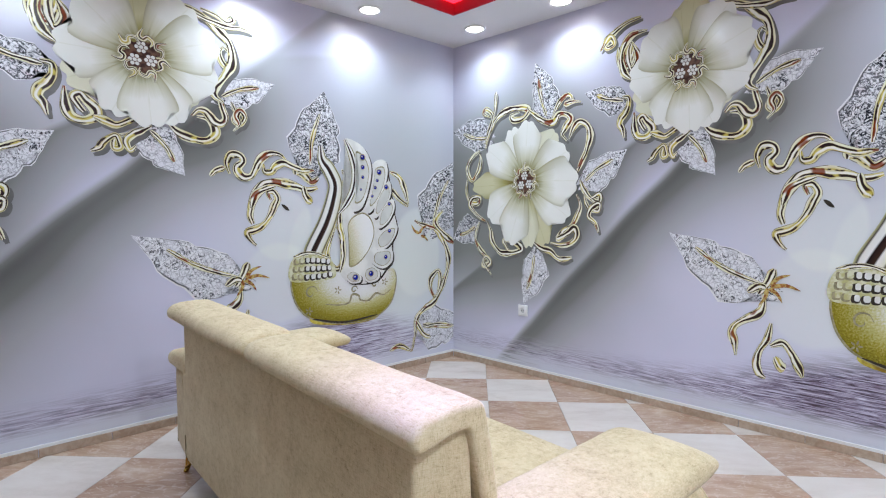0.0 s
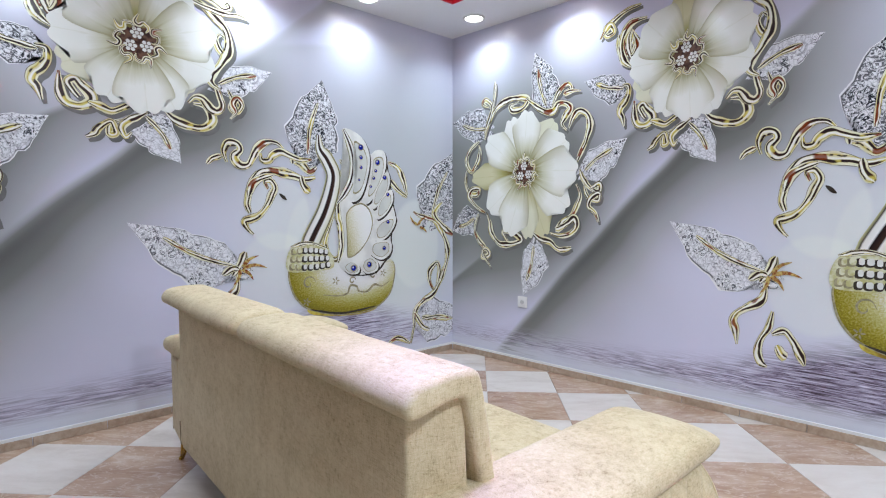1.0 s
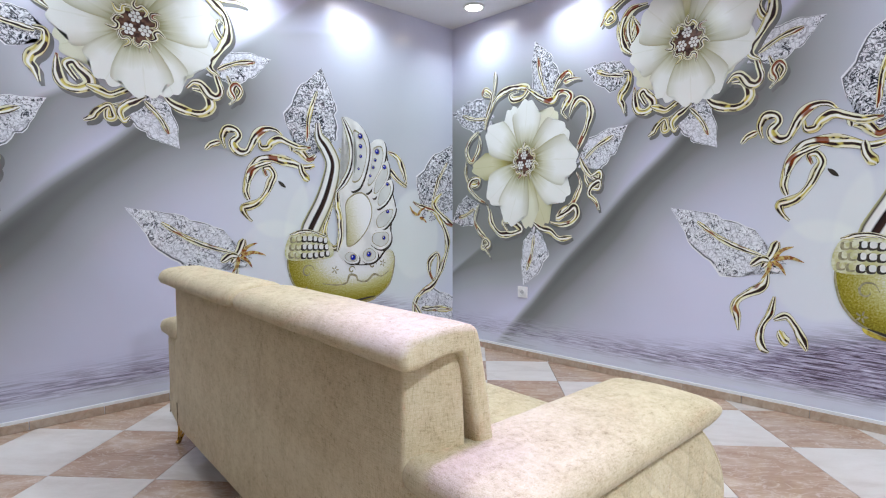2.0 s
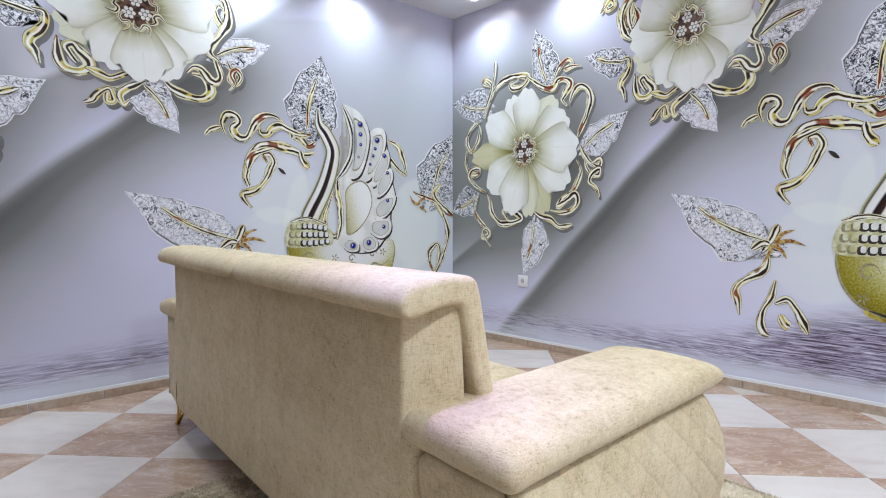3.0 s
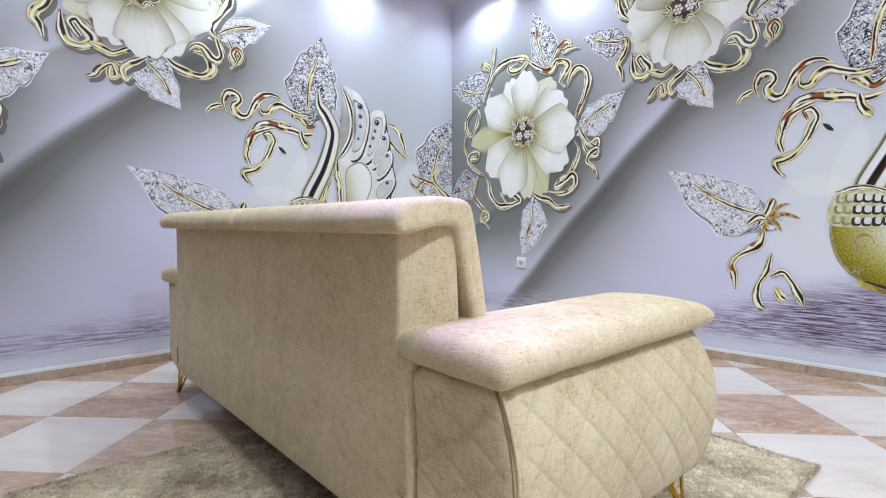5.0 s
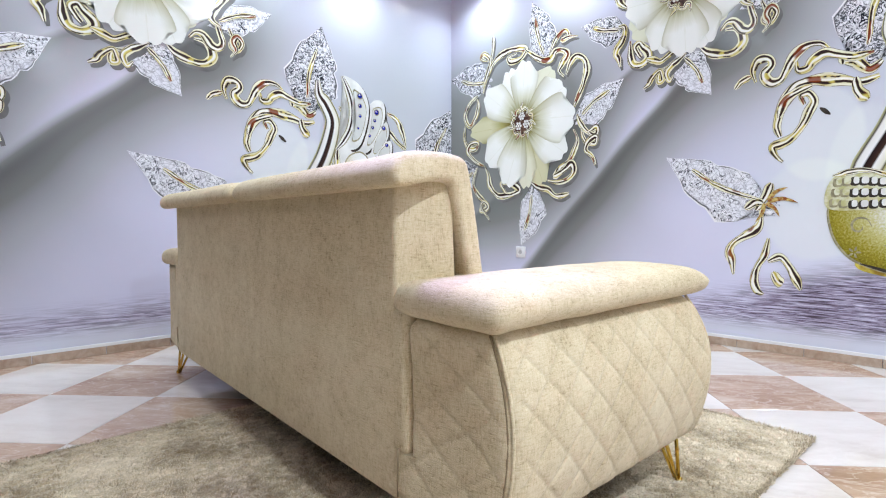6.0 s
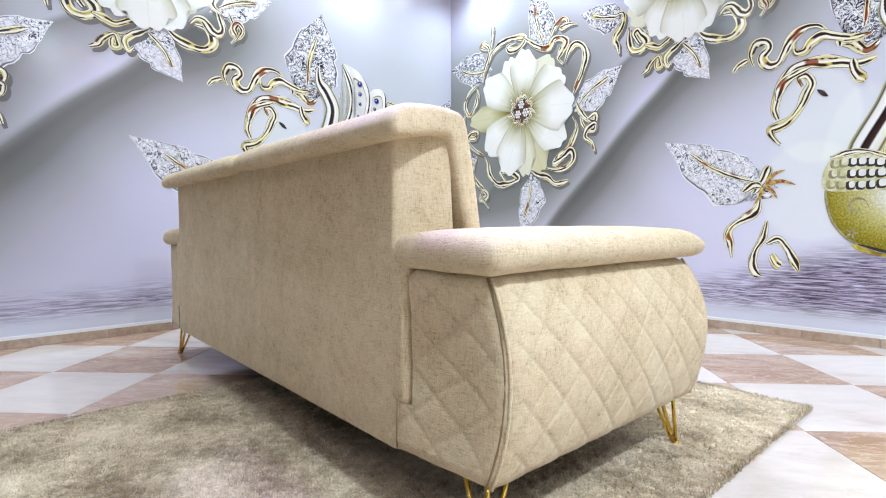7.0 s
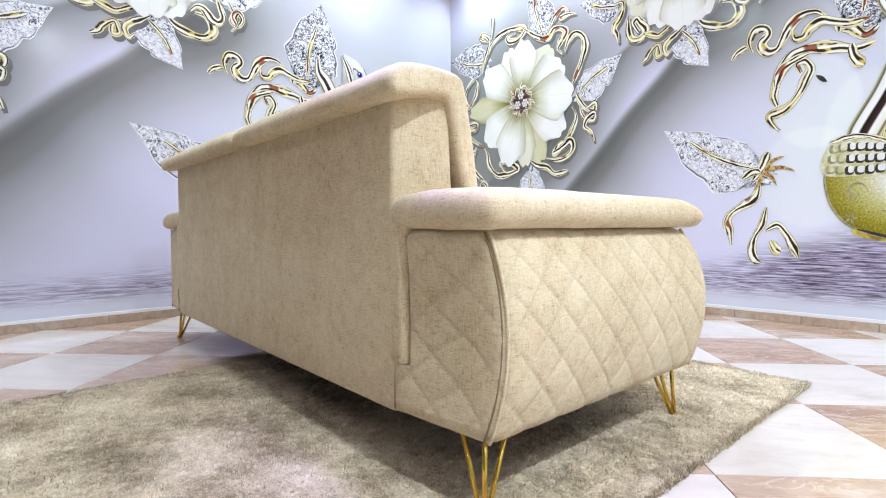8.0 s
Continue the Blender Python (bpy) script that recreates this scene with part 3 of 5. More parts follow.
def back_cushion(x0, x1):
    """The wrapped back pad, swept along the sofa, with rounded ends."""
    prof = cushion_profile()
    n = len(prof)
    normals = []
    for i in range(n):
        d = prof[(i + 1) % n] - prof[i - 1]
        normals.append(Vector((d.y, -d.x, 0)).normalized())
    area = sum(prof[i].x * prof[(i + 1) % n].y - prof[(i + 1) % n].x * prof[i].y for i in range(n))
    inward = -1 if area > 0 else 1
    ra, rb = (0.019, 0.017) if x0 > 0 else (0.017, 0.019)
    stations = []
    for k in range(7):
        a = k / 6 * math.pi / 2
        stations.append((x0 + ra - ra * math.cos(a), ra - ra * math.sin(a)))
    for k in range(1, 30):
        stations.append((x0 + ra + (x1 - x0 - ra - rb) * k / 30, 0.0))
    for k in range(7):
        a = (6 - k) / 6 * math.pi / 2
        stations.append((x1 - rb + rb * math.cos(a), rb - rb * math.sin(a)))
    bm = bmesh.new()
    rings = []
    for x, off in stations:
        ring = []
        for i, p in enumerate(prof):
            wave = 0.0022 * noise.noise(Vector((x * 9, p.x * 12, p.y * 9)))
            q = p + normals[i] * (inward * (off + 0.016 * max(0.0, 1 - abs(x) / 0.09) ** 2.5) + wave)
            ring.append(bm.verts.new((x, q.x, q.y)))
        rings.append(ring)
    for a, b in zip(rings, rings[1:]):
        for i in range(n):
            bm.faces.new((a[i], a[(i + 1) % n], b[(i + 1) % n], b[i]))
    half = 44
    for ring in (rings[0], rings[-1]):
        upper, lower = ring[:half + 1], [ring[0]] + ring[:half - 1:-1]
        m = len(lower) - 1
        for a in range(half):
            b0, b1 = round(a * m / half), round((a + 1) * m / half)
            quad = [upper[a], upper[a + 1], lower[b1], lower[b0]]
            face = [v for k, v in enumerate(quad) if v not in quad[:k]]
            if len(face) > 2 and not bm.faces.get(face):
                bm.faces.new(face)
    return bm


ARM_H = (0.142, 0.430, 0.211)
ARM_C = (1.016, 0.462, 0.368)
QUILT = 0.106
CREASE_SHADES = []


def arm_shell():
    """The barrel-shaped, diamond-quilted arm."""
    def shape(p, n):
        t = p.z / ARM_H[2]
        bulge = 0.040 * (1 - t * t)
        q = Vector(p)
        if p.x > 0:
            q.x += bulge * min(1.0, p.x / 0.06) + (-0.006 if t > 0 else 0.0) * t
        front = p.y / ARM_H[1]
        if p.x < 0 and front < -0.8:
            q.x *= 1 + 1.5 * (-front - 0.8)
        if front > 0:
            q.y += front ** 3 * (bulge * 0.6 - 0.070 * max(0.0, t) ** 2)
        else:
            q.y -= abs(front) ** 6 * (0.012 * t * t + 0.036 * (ARM_H[0] - p.x) / (2 * ARM_H[0]))
        if p.y < -ARM_H[1] + 0.03 and p.x < -0.064 and t > -0.42:
            q.y += 0.024 * min(1.0, (-0.064 - p.x) / 0.006)
        # quilting on the skin that looks outwards, backwards and forwards
        around = p.y - (max(0.0, ARM_H[0] - p.x) if p.y < 0 else -max(0.0, ARM_H[0] - p.x)) * (1.0 if abs(n.y) > 0.5 else 0.0)
        if n.x > 0.3 or abs(n.y) > 0.5:
            a = (around + p.z) / QUILT
            b = (around - p.z) / QUILT
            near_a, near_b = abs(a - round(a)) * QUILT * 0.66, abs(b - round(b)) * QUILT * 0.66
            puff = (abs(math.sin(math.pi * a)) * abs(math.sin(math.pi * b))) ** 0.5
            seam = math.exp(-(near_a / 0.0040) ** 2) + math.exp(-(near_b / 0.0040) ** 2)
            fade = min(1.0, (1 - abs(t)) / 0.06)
            # strength of the painted crease shade at this point
            CREASE_SHADES.append((p.copy(), min(1.0, math.exp(-(near_a / 0.0026) ** 2) + math.exp(-(near_b / 0.0026) ** 2)) * fade))
            q += n * ((0.0016 * (puff - 0.7) - 0.0024 * min(1.0, seam)) * fade * (0.5 if n.y < -0.5 else 1.0))
        else:
            CREASE_SHADES.append((p.copy(), 0.0))
        return q + Vector(ARM_C)
    CREASE_SHADES.clear()
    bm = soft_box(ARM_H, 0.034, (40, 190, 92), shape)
    layer = bm.verts.layers.float.new("crease_shade")
    for v, (_p, k) in zip(bm.verts, CREASE_SHADES):
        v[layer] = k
    return bm


def arm_pad():
    """The soft pad on top of the arm, thin and pointed at the front."""
    h = (0.159, 0.466, 0.037)

    def shape(p, n):
        fx, fy = p.x / h[0], p.y / h[1]
        crown = 0.016 * (1 - fx * fx) * (1 - 0.5 * abs(fy) ** 3)
        z = p.z + (crown if p.z > 0 else 0.0)
        x = p.x * (1 + 0.03 * (1 - (p.z / h[2]) ** 2))
        if fy > 0.72:
            k = (fy - 0.72) / 0.28
            if p.z > -0.01:
                z -= 0.034 * k * k * (p.z + 0.01) / 0.047
            x -= 0.012 * k * k * (1 if p.x > 0 else -1)
        if fy < -0.8:
            k = (-fy - 0.8) / 0.2
            z -= 0.006 * k * k
        wave = 0.0018 * noise.noise(Vector((p.x * 14, p.y * 10, 3)))
        return Vector((x + 1.028, p.y + 0.458, z + 0.613 + wave))
    return soft_box(h, 0.034, (14, 40, 2), shape)


def mirror(bm):
    for v in bm.verts:
        v.co.x = -v.co.x
    bmesh.ops.reverse_faces(bm, faces=bm.faces)
    return bm


def arm_piping(y0, forward):
    pts = []
    for k in range(25):
        t = -0.96 + 1.92 * k / 24
        bulge = 0.040 * (1 - t * t)
        if forward:
            y = ARM_C[1] + ARM_H[1] - 0.008 + bulge * 0.6 - 0.070 * max(0.0, t) ** 2
        else:
            y = y0 - 0.012 * t * t
        pts.append((ARM_C[0] + ARM_H[0] - 0.0125 + bulge, y, ARM_C[2] + t * ARM_H[2]))
    return pts


part("backrest", sofa_back(None), FABRIC, SOFA)
part("back_cushion", back_cushion(0.005, 0.957), FABRIC, SOFA)
part("back_cushion", back_cushion(-0.957, -0.005), FABRIC, SOFA)
# unseen black panel, added to stop bounce and darken the floor below
part("dust_cover", box(-1.09, 1.09, 0.06, 0.84, 0.150, 0.176, 0.004, 1), UNDER_DARK, SOFA, "unseen black panel added to deepen the shade under the sofa")
part("seat_base", box(-0.95, 0.95, 0.03, 0.90, 0.17, 0.33, 0.03, 4), FABRIC, SOFA)


def seat_cushion(x0, x1):
    h = ((x1 - x0) / 2, 0.395, 0.056)

    def shape(p, n):
        fx, fy = p.x / h[0], p.y / h[1]
        z = p.z + (0.014 * (1 - fx ** 4) * (1 - fy ** 4) if p.z > 0 else 0)
        return Vector((p.x + (x0 + x1) / 2, p.y + 0.592, z + 0.382))
    return soft_box(h, 0.036, (16, 16, 2), shape)


part("seat_cushion", seat_cushion(0.002, 0.93), FABRIC, SOFA)
part("seat_cushion", seat_cushion(-0.93, -0.002), FABRIC, SOFA)
for flip in (False, True):
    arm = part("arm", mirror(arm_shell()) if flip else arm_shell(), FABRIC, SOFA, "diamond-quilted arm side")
    for fwd in (False, True):
        bm = tube(arm_piping(0.0405, fwd), 0.0042, 6)
        part("piping", mirror(bm) if flip else bm, FABRIC, arm, "thin sewn piping")
    # a dark strip beside the piping paints the groove's shade
    bm = tube([(x - 0.0085, y - 0.0038 - 0.0036 * (1 - k / 24), z) for k, (x, y, z) in enumerate(arm_piping(0.0405, False))], 0.0026, 6)
    part("seam", mirror(bm) if flip else bm, SEAM_SHADE, arm, "dark strip coloured as the shade in the seam groove")
    pad = part("arm_pad", mirror(arm_pad()) if flip else arm_pad(), FABRIC, SOFA, "soft overhanging arm pad")
    # rounded border of the back beside the arm
    bm = box(0.780, 0.924, -0.0046, 0.075, 0.268, 0.60, 0.022, 5)
    part("back_border", mirror(bm) if flip else bm, FABRIC, SOFA)
    # the same painted groove shade below the back border
    bm = tube([(0.892, -0.0045, 0.175), (0.893, -0.0055, 0.22), (0.897, -0.0055, 0.285)], 0.0024, 6)
    part("seam", mirror(bm) if flip else bm, SEAM_SHADE, SOFA, "dark strip coloured as the shade in the seam groove")


def hairpin(x, y, sx, sy):
    """Three gold rods that meet in one foot. sx, sy: towards the middle of the sofa."""
    bm = bmesh.new()
    foot = Vector((x, y, 0.006))
    for dx, dy in ((0.010 * sx, 0.012 * sy), (0.084 * sx, 0.016 * sy), (0.014 * sx, 0.082 * sy)):
        top = Vector((x + dx, y + dy, 0.172))
        low = foot + Vector((dx * 0.10, dy * 0.10, 0))
        tube([low, (low + top) / 2, top], 0.0055, 10, bm)
    bmesh.ops.create_uvsphere(bm, u_segments=12, v_segments=8, radius=0.0105, matrix=Matrix.Translation((x, y, 0.0105)))
    return bm


for x, y, sx, sy in ((1.13, 0.035, -1, 1), (-1.11, 0.045, 1, 1), (1.125, 0.862, -1, -1), (-1.125, 0.862, 1, -1)):
    part("leg", hairpin(x, y, sx, sy), GOLD, SOFA, "polished gold hairpin leg")

# ---- rug ----
RUG_X, RUG_Y = (-2.405, -0.742), (-0.05, 2.36)
rug = thing("rug", "beige shaggy long-pile rug under the sofa on the tiles", "rug", (0, 0, 0), -45)
part("backing", box(RUG_X[0] + 0.012, RUG_X[1] - 0.012, RUG_Y[0] + 0.012, RUG_Y[1] - 0.012, 0.0045, 0.014, 0.003, 1), RUG, rug)


def plush():
    """The pile as a whole: a soft, clumped sheet with a rounded edge."""
    rng = np.random.default_rng(7)
    nx, ny = 300, 430
    gx, gy = np.linspace(*RUG_X, nx), np.linspace(*RUG_Y, ny)
    x, y = np.meshgrid(gx, gy)
    clump = np.zeros_like(x)
    for k in range(26):
        a, f = rng.uniform(0, math.tau), rng.uniform(40, 190)
        clump += np.sin(f * (x * math.cos(a) + y * math.sin(a)) + rng.uniform(0, math.tau) + 2.0 * np.sin(3 * x + 5 * y + k))
    clump = clump / 5.1
    edge = np.minimum.reduce([x - RUG_X[0], RUG_X[1] - x, y - RUG_Y[0], RUG_Y[1] - y])
    rise = np.sqrt(np.clip(edge / 0.018, 0, 1))
    z = 0.005 + rise * (0.0110 + 0.0030 * clump + rng.normal(0, 0.0011, x.shape))
    x = x + rng.normal(0, 0.0016, x.shape) * (edge < 0.01) * 1.8
    y = y + rng.normal(0, 0.0016, y.shape) * (edge < 0.01) * 1.8
    v = np.stack([x, y, z], 2).reshape(-1, 3)
    a = (np.arange(ny - 1)[:, None] * nx + np.arange(nx - 1)).reshape(-1, 1)
    me = bpy.data.meshes.new("pile")
    me.from_pydata(v.tolist(), [], (a + np.array([0, 1, nx + 1, nx])).tolist())
    me.materials.append(RUG)
    me.shade_smooth()
    ob = new("plush_surface", me)
    ob.parent = rug
    return tagged(ob, "long soft pile")


def fuzz():
    """Single ends of yarn that stand out of the pile."""
    rng = np.random.default_rng(5)
    n = 230000
    x, y = rng.uniform(RUG_X[0] + 0.002, RUG_X[1] - 0.002, n), rng.uniform(RUG_Y[0] + 0.002, RUG_Y[1] - 0.002, n)
    rim = 9000
    x[:rim] = np.where(rng.random(rim) < 0.5, RUG_X[0] + rng.uniform(0, 0.012, rim), RUG_X[1] - rng.uniform(0, 0.012, rim))
    y[rim:2 * rim] = np.where(rng.random(rim) < 0.5, RUG_Y[0] + rng.uniform(0, 0.012, rim), RUG_Y[1] - rng.uniform(0, 0.012, rim))
    # the nap is brushed this way and that, in soft patches
    brush = 1.7 * np.sin(3.1 * x + 1.3 * np.sin(4.3 * y)) + 1.5 * np.sin(3.7 * y + 1.9 * np.sin(5.1 * x + 1.0)) + 0.9 * np.sin(21 * x + 17 * y + 2 * np.sin(13 * y - 9 * x))
    a = brush + rng.normal(0, 0.95, n)
    tall, lean, w = rng.uniform(0.014, 0.027, n), rng.uniform(0.004, 0.017, n), rng.uniform(0.0008, 0.0018, n)
    turn = a + rng.normal(0, 0.5, n)
    px, py = -np.sin(turn) * w, np.cos(turn) * w
    z0 = np.full(n, 0.007)
    v = np.stack([np.stack([x - px, y - py, z0], 1), np.stack([x + px, y + py, z0], 1),
                  np.stack([x + np.cos(a) * lean, y + np.sin(a) * lean, tall], 1)], 1).reshape(-1, 3)
    me = bpy.data.meshes.new("fuzz")
    me.from_pydata(v.tolist(), [], (np.arange(n)[:, None] * 3 + np.array([0, 1, 2])).tolist())
    me.materials.append(RUG)
    ob = new("fuzz", me)
    ob.parent = rug
    return tagged(ob, "loose yarn ends", kind="stuff")


plush()
fuzz()

# ---- socket ----
sock = new("wall_socket")
sock.matrix_world = wall_pose(RIGHT) @ pose(0.803, 0, 0.545)
tagged(sock, "white square wall socket set into the mural", "socket")
part("cover_plate", box(-0.047, 0.047, -0.012, -0.001, -0.047, 0.047, 0.004, 3), PLASTIC, sock)
bm = disc(bmesh.new(), 0.019, 0.027, 0.0, 0.003)
bmesh.ops.rotate(bm, verts=bm.verts, matrix=Matrix.Rotation(radians(90), 3, "X"))
bmesh.ops.translate(bm, verts=bm.verts, vec=(0, -0.0125, 0))
part("socket_rim", bm, PLASTIC, sock)
bm = disc(bmesh.new(), 0, 0.019, 0.0, 0.0012)
bmesh.ops.rotate(bm, verts=bm.verts, matrix=Matrix.Rotation(radians(90), 3, "X"))
bmesh.ops.translate(bm, verts=bm.verts, vec=(0, -0.0125, 0))
part("socket_well", bm, mat_paint("grey_plastic", (0.55, 0.55, 0.55), 0.4), sock)
for dx in (-0.0095, 0.0095):
    bm = disc(bmesh.new(), 0, 0.003, 0.0, 0.001, 12)
    bmesh.ops.rotate(bm, verts=bm.verts, matrix=Matrix.Rotation(radians(90), 3, "X"))
    bmesh.ops.translate(bm, verts=bm.verts, vec=(dx, -0.0142, 0))
    part("pin_hole", bm, DARK, sock)

# ---- the mural's printed figures: flat, one thin layer over another ----
SCROLLS_A_TOP_ONE = [
    ([(-4.47, 1.94), (-4.42, 2.08), (-4.34, 2.18), (-4.22, 2.24), (-4.07, 2.25), (-3.96, 2.22), (-4.01, 2.16), (-4.12, 2.15), (-4.16, 2.19), (-4.06, 2.21)], 0.042),
    ([(-3.98, 2.23), (-3.88, 2.16), (-3.78, 2.10), (-3.69, 2.09), (-3.64, 2.14), (-3.56, 2.13), (-3.52, 2.09), (-3.57, 2.03), (-3.60, 1.98), (-3.55, 1.93)], 0.045),
    ([(-4.48, 1.98), (-4.42, 2.10), (-4.38, 2.21), (-4.45, 2.28), (-4.49, 2.25), (-4.41, 2.21)], 0.032),
]
SCROLLS_A_TOP_TWO = [
    ([(-4.39, 2.14), (-4.35, 2.29), (-4.34, 2.42)], 0.026),
    ([(-3.53, 1.94), (-3.49, 2.02), (-3.43, 2.06), (-3.36, 2.03), (-3.33, 1.95), (-3.36, 1.85), (-3.41, 1.75), (-3.45, 1.68)], 0.045),
    ([(-3.70, 2.13), (-3.66, 2.20), (-3.60, 2.26), (-3.54, 2.28), (-3.51, 2.24), (-3.57, 2.21), (-3.50, 2.22), (-3.42, 2.21)], 0.032),
]
SCROLLS_A_LOW_ONE = [
    ([(-3.42, 1.62), (-3.38, 1.54), (-3.31, 1.47), (-3.24, 1.45), (-3.24, 1.50), (-3.32, 1.47)], 0.034),
    ([(-3.38, 1.52), (-3.34, 1.41), (-3.25, 1.38), (-3.24, 1.43), (-3.31, 1.40), (-3.33, 1.34), (-3.27, 1.29), (-3.24, 1.22)], 0.034),
    ([(-3.45, 1.51), (-3.41, 1.42), (-3.45, 1.33), (-3.50, 1.26), (-3.57, 1.22), (-3.63, 1.16), (-3.55, 1.20), (-3.47, 1.25), (-3.44, 1.19), (-3.50, 1.13), (-3.60, 1.11), (-3.71, 1.13)], 0.042),
    ([(-3.92, 1.15), (-3.82, 1.09), (-3.71, 1.06), (-3.64, 1.01), (-3.58, 1.00), (-3.49, 1.02)], 0.040),
]
SCROLLS_A_LOW_TWO = [
    ([(-4.45, 1.30), (-4.40, 1.21), (-4.38, 1.12), (-4.28, 1.03), (-4.14, 1.03), (-4.03, 1.07), (-4.13, 1.13), (-4.24, 1.13), (-4.18, 1.05)], 0.042),
    ([(-4.54, 1.93), (-4.65, 1.87), (-4.71, 1.77), (-4.65, 1.67), (-4.57, 1.74), (-4.53, 1.84), (-4.55, 1.90)], 0.036),
    ([(-4.71, 1.68), (-4.72, 1.57), (-4.67, 1.48), (-4.57, 1.46), (-4.54, 1.51), (-4.63, 1.51), (-4.67, 1.44), (-4.57, 1.35), (-4.46, 1.30)], 0.036),
    ([(-4.55, 1.29), (-4.60, 1.15), (-4.54, 1.05), (-4.47, 0.99), (-4.50, 0.90), (-4.41, 0.93), (-4.45, 0.98), (-4.49, 0.94), (-4.39, 0.82)], 0.036),
]
SCROLLS_B_LEFT_ONE = [
    ([(-3.09, 2.55), (-3.08, 2.48), (-3.06, 2.41), (-3.03, 2.36), (-3.00, 2.32)], 0.045),
    ([(-3.03, 2.54), (-3.03, 2.45), (-3.01, 2.41), (-2.98, 2.47), (-2.97, 2.56)], 0.042),
    ([(-3.05, 2.19), (-3.00, 2.18), (-3.00, 2.12), (-3.03, 2.07), (-3.06, 2.04), (-3.07, 2.00), (-3.05, 1.97), (-3.04, 1.94), (-3.03, 1.90)], 0.040),
]
SCROLLS_B_LEFT_TWO = [
    ([(-2.95, 2.07), (-2.95, 2.00), (-2.94, 1.93), (-2.91, 1.90), (-2.86, 1.89), (-2.81, 1.92), (-2.81, 1.96), (-2.85, 2.01), (-2.88, 2.04), (-2.91, 2.02), (-2.90, 1.99), (-2.86, 1.94)], 0.045),
    ([(-2.82, 1.92), (-2.76, 1.90), (-2.71, 1.88), (-2.65, 1.91), (-2.61, 1.93)], 0.036),
    ([(-2.52, 1.90), (-2.58, 1.86), (-2.62, 1.84), (-2.66, 1.79), (-2.64, 1.74), (-2.61, 1.77)], 0.032),
    ([(-2.65, 1.84), (-2.71, 1.81), (-2.72, 1.75), (-2.69, 1.76), (-2.71, 1.82), (-2.75, 1.80), (-2.78, 1.77), (-2.80, 1.74), (-2.84, 1.72)], 0.032),
]
SCROLLS_B_RIGHT_ONE = [
    ([(-2.43, 1.93), (-2.36, 1.87), (-2.27, 1.84), (-2.20, 1.84), (-2.15, 1.88), (-2.15, 1.93), (-2.19, 1.98), (-2.26, 1.99)], 0.045),
    ([(-2.29, 1.99), (-2.25, 2.03), (-2.21, 2.03), (-2.18, 2.00), (-2.15, 1.97), (-2.11, 1.96), (-2.08, 2.00), (-2.10, 2.07), (-2.12, 2.13)], 0.042),
    ([(-2.40, 2.68), (-2.27, 2.66), (-2.18, 2.62), (-2.11, 2.57), (-2.06, 2.52), (-2.03, 2.45), (-2.03, 2.36), (-2.07, 2.29), (-2.11, 2.23), (-2.15, 2.17), (-2.14, 2.13), (-2.09, 2.10)], 0.046),
]
SCROLLS_B_RIGHT_TWO = [
    ([(-2.08, 2.47), (-2.11, 2.42), (-2.09, 2.36), (-2.05, 2.34), (-2.03, 2.42), (-2.08, 2.47)], 0.032),
    ([(-2.04, 2.11), (-2.01, 2.04), (-2.02, 1.99), (-1.98, 1.97), (-1.95, 2.02), (-1.98, 2.06), (-2.01, 2.02), (-1.99, 1.97), (-2.03, 1.92)], 0.034),
    ([(-2.30, 2.68), (-2.23, 2.63), (-2.14, 2.61), (-2.05, 2.60), (-1.97, 2.61), (-1.90, 2.60)], 0.028),
    ([(-2.22, 2.68), (-2.13, 2.66), (-2.06, 2.63), (-2.01, 2.65), (-2.03, 2.68), (-2.06, 2.65)], 0.026),
]
SCROLLS_TOP = [
    ([(-2.91, 2.72), (-3.01, 2.71), (-3.09, 2.68), (-3.14, 2.65), (-3.20, 2.61), (-3.19, 2.56), (-3.13, 2.58), (-3.16, 2.63), (-3.21, 2.59), (-3.25, 2.55)], 0.036),
    ([(-2.86, 2.62), (-2.98, 2.61), (-3.05, 2.54), (-3.07, 2.46), (-3.04, 2.36), (-2.97, 2.30)], 0.042),
    ([(-2.98, 2.57), (-3.01, 2.49), (-2.98, 2.38), (-2.93, 2.45), (-2.97, 2.55)], 0.034),
]
SCROLLS_SWAN_ONE = [
    ([(-2.19, 1.61), (-2.15, 1.65), (-2.09, 1.67)], 0.036),
    ([(-2.06, 1.63), (-2.08, 1.70), (-2.05, 1.76), (-1.99, 1.76), (-1.97, 1.72), (-2.01, 1.67), (-1.98, 1.62), (-1.92, 1.62), (-1.88, 1.68), (-1.84, 1.75), (-1.78, 1.79), (-1.71, 1.79), (-1.66, 1.75)], 0.050),
    ([(-1.83, 1.71), (-1.82, 1.66), (-1.77, 1.66), (-1.74, 1.70), (-1.68, 1.73), (-1.61, 1.71), (-1.53, 1.68), (-1.44, 1.69)], 0.046),
    ([(-1.59, 1.65), (-1.58, 1.68), (-1.53, 1.66), (-1.46, 1.60), (-1.40, 1.64)], 0.052),
]
SCROLLS_SWAN_TWO = [
    ([(-1.41, 1.56), (-1.50, 1.54), (-1.61, 1.57), (-1.73, 1.59), (-1.82, 1.57), (-1.87, 1.52), (-1.91, 1.45), (-1.93, 1.35), (-1.91, 1.29)], 0.055),
    ([(-1.52, 1.57), (-1.51, 1.50), (-1.46, 1.44)], 0.048),
    ([(-1.74, 1.56), (-1.82, 1.54), (-1.89, 1.49), (-1.92, 1.40)], 0.046),
    ([(-1.78, 1.46), (-1.80, 1.51), (-1.76, 1.52), (-1.73, 1.47), (-1.76, 1.41), (-1.79, 1.34), (-1.84, 1.28), (-1.90, 1.25), (-1.95, 1.23), (-1.93, 1.18), (-1.89, 1.14)], 0.044),
]
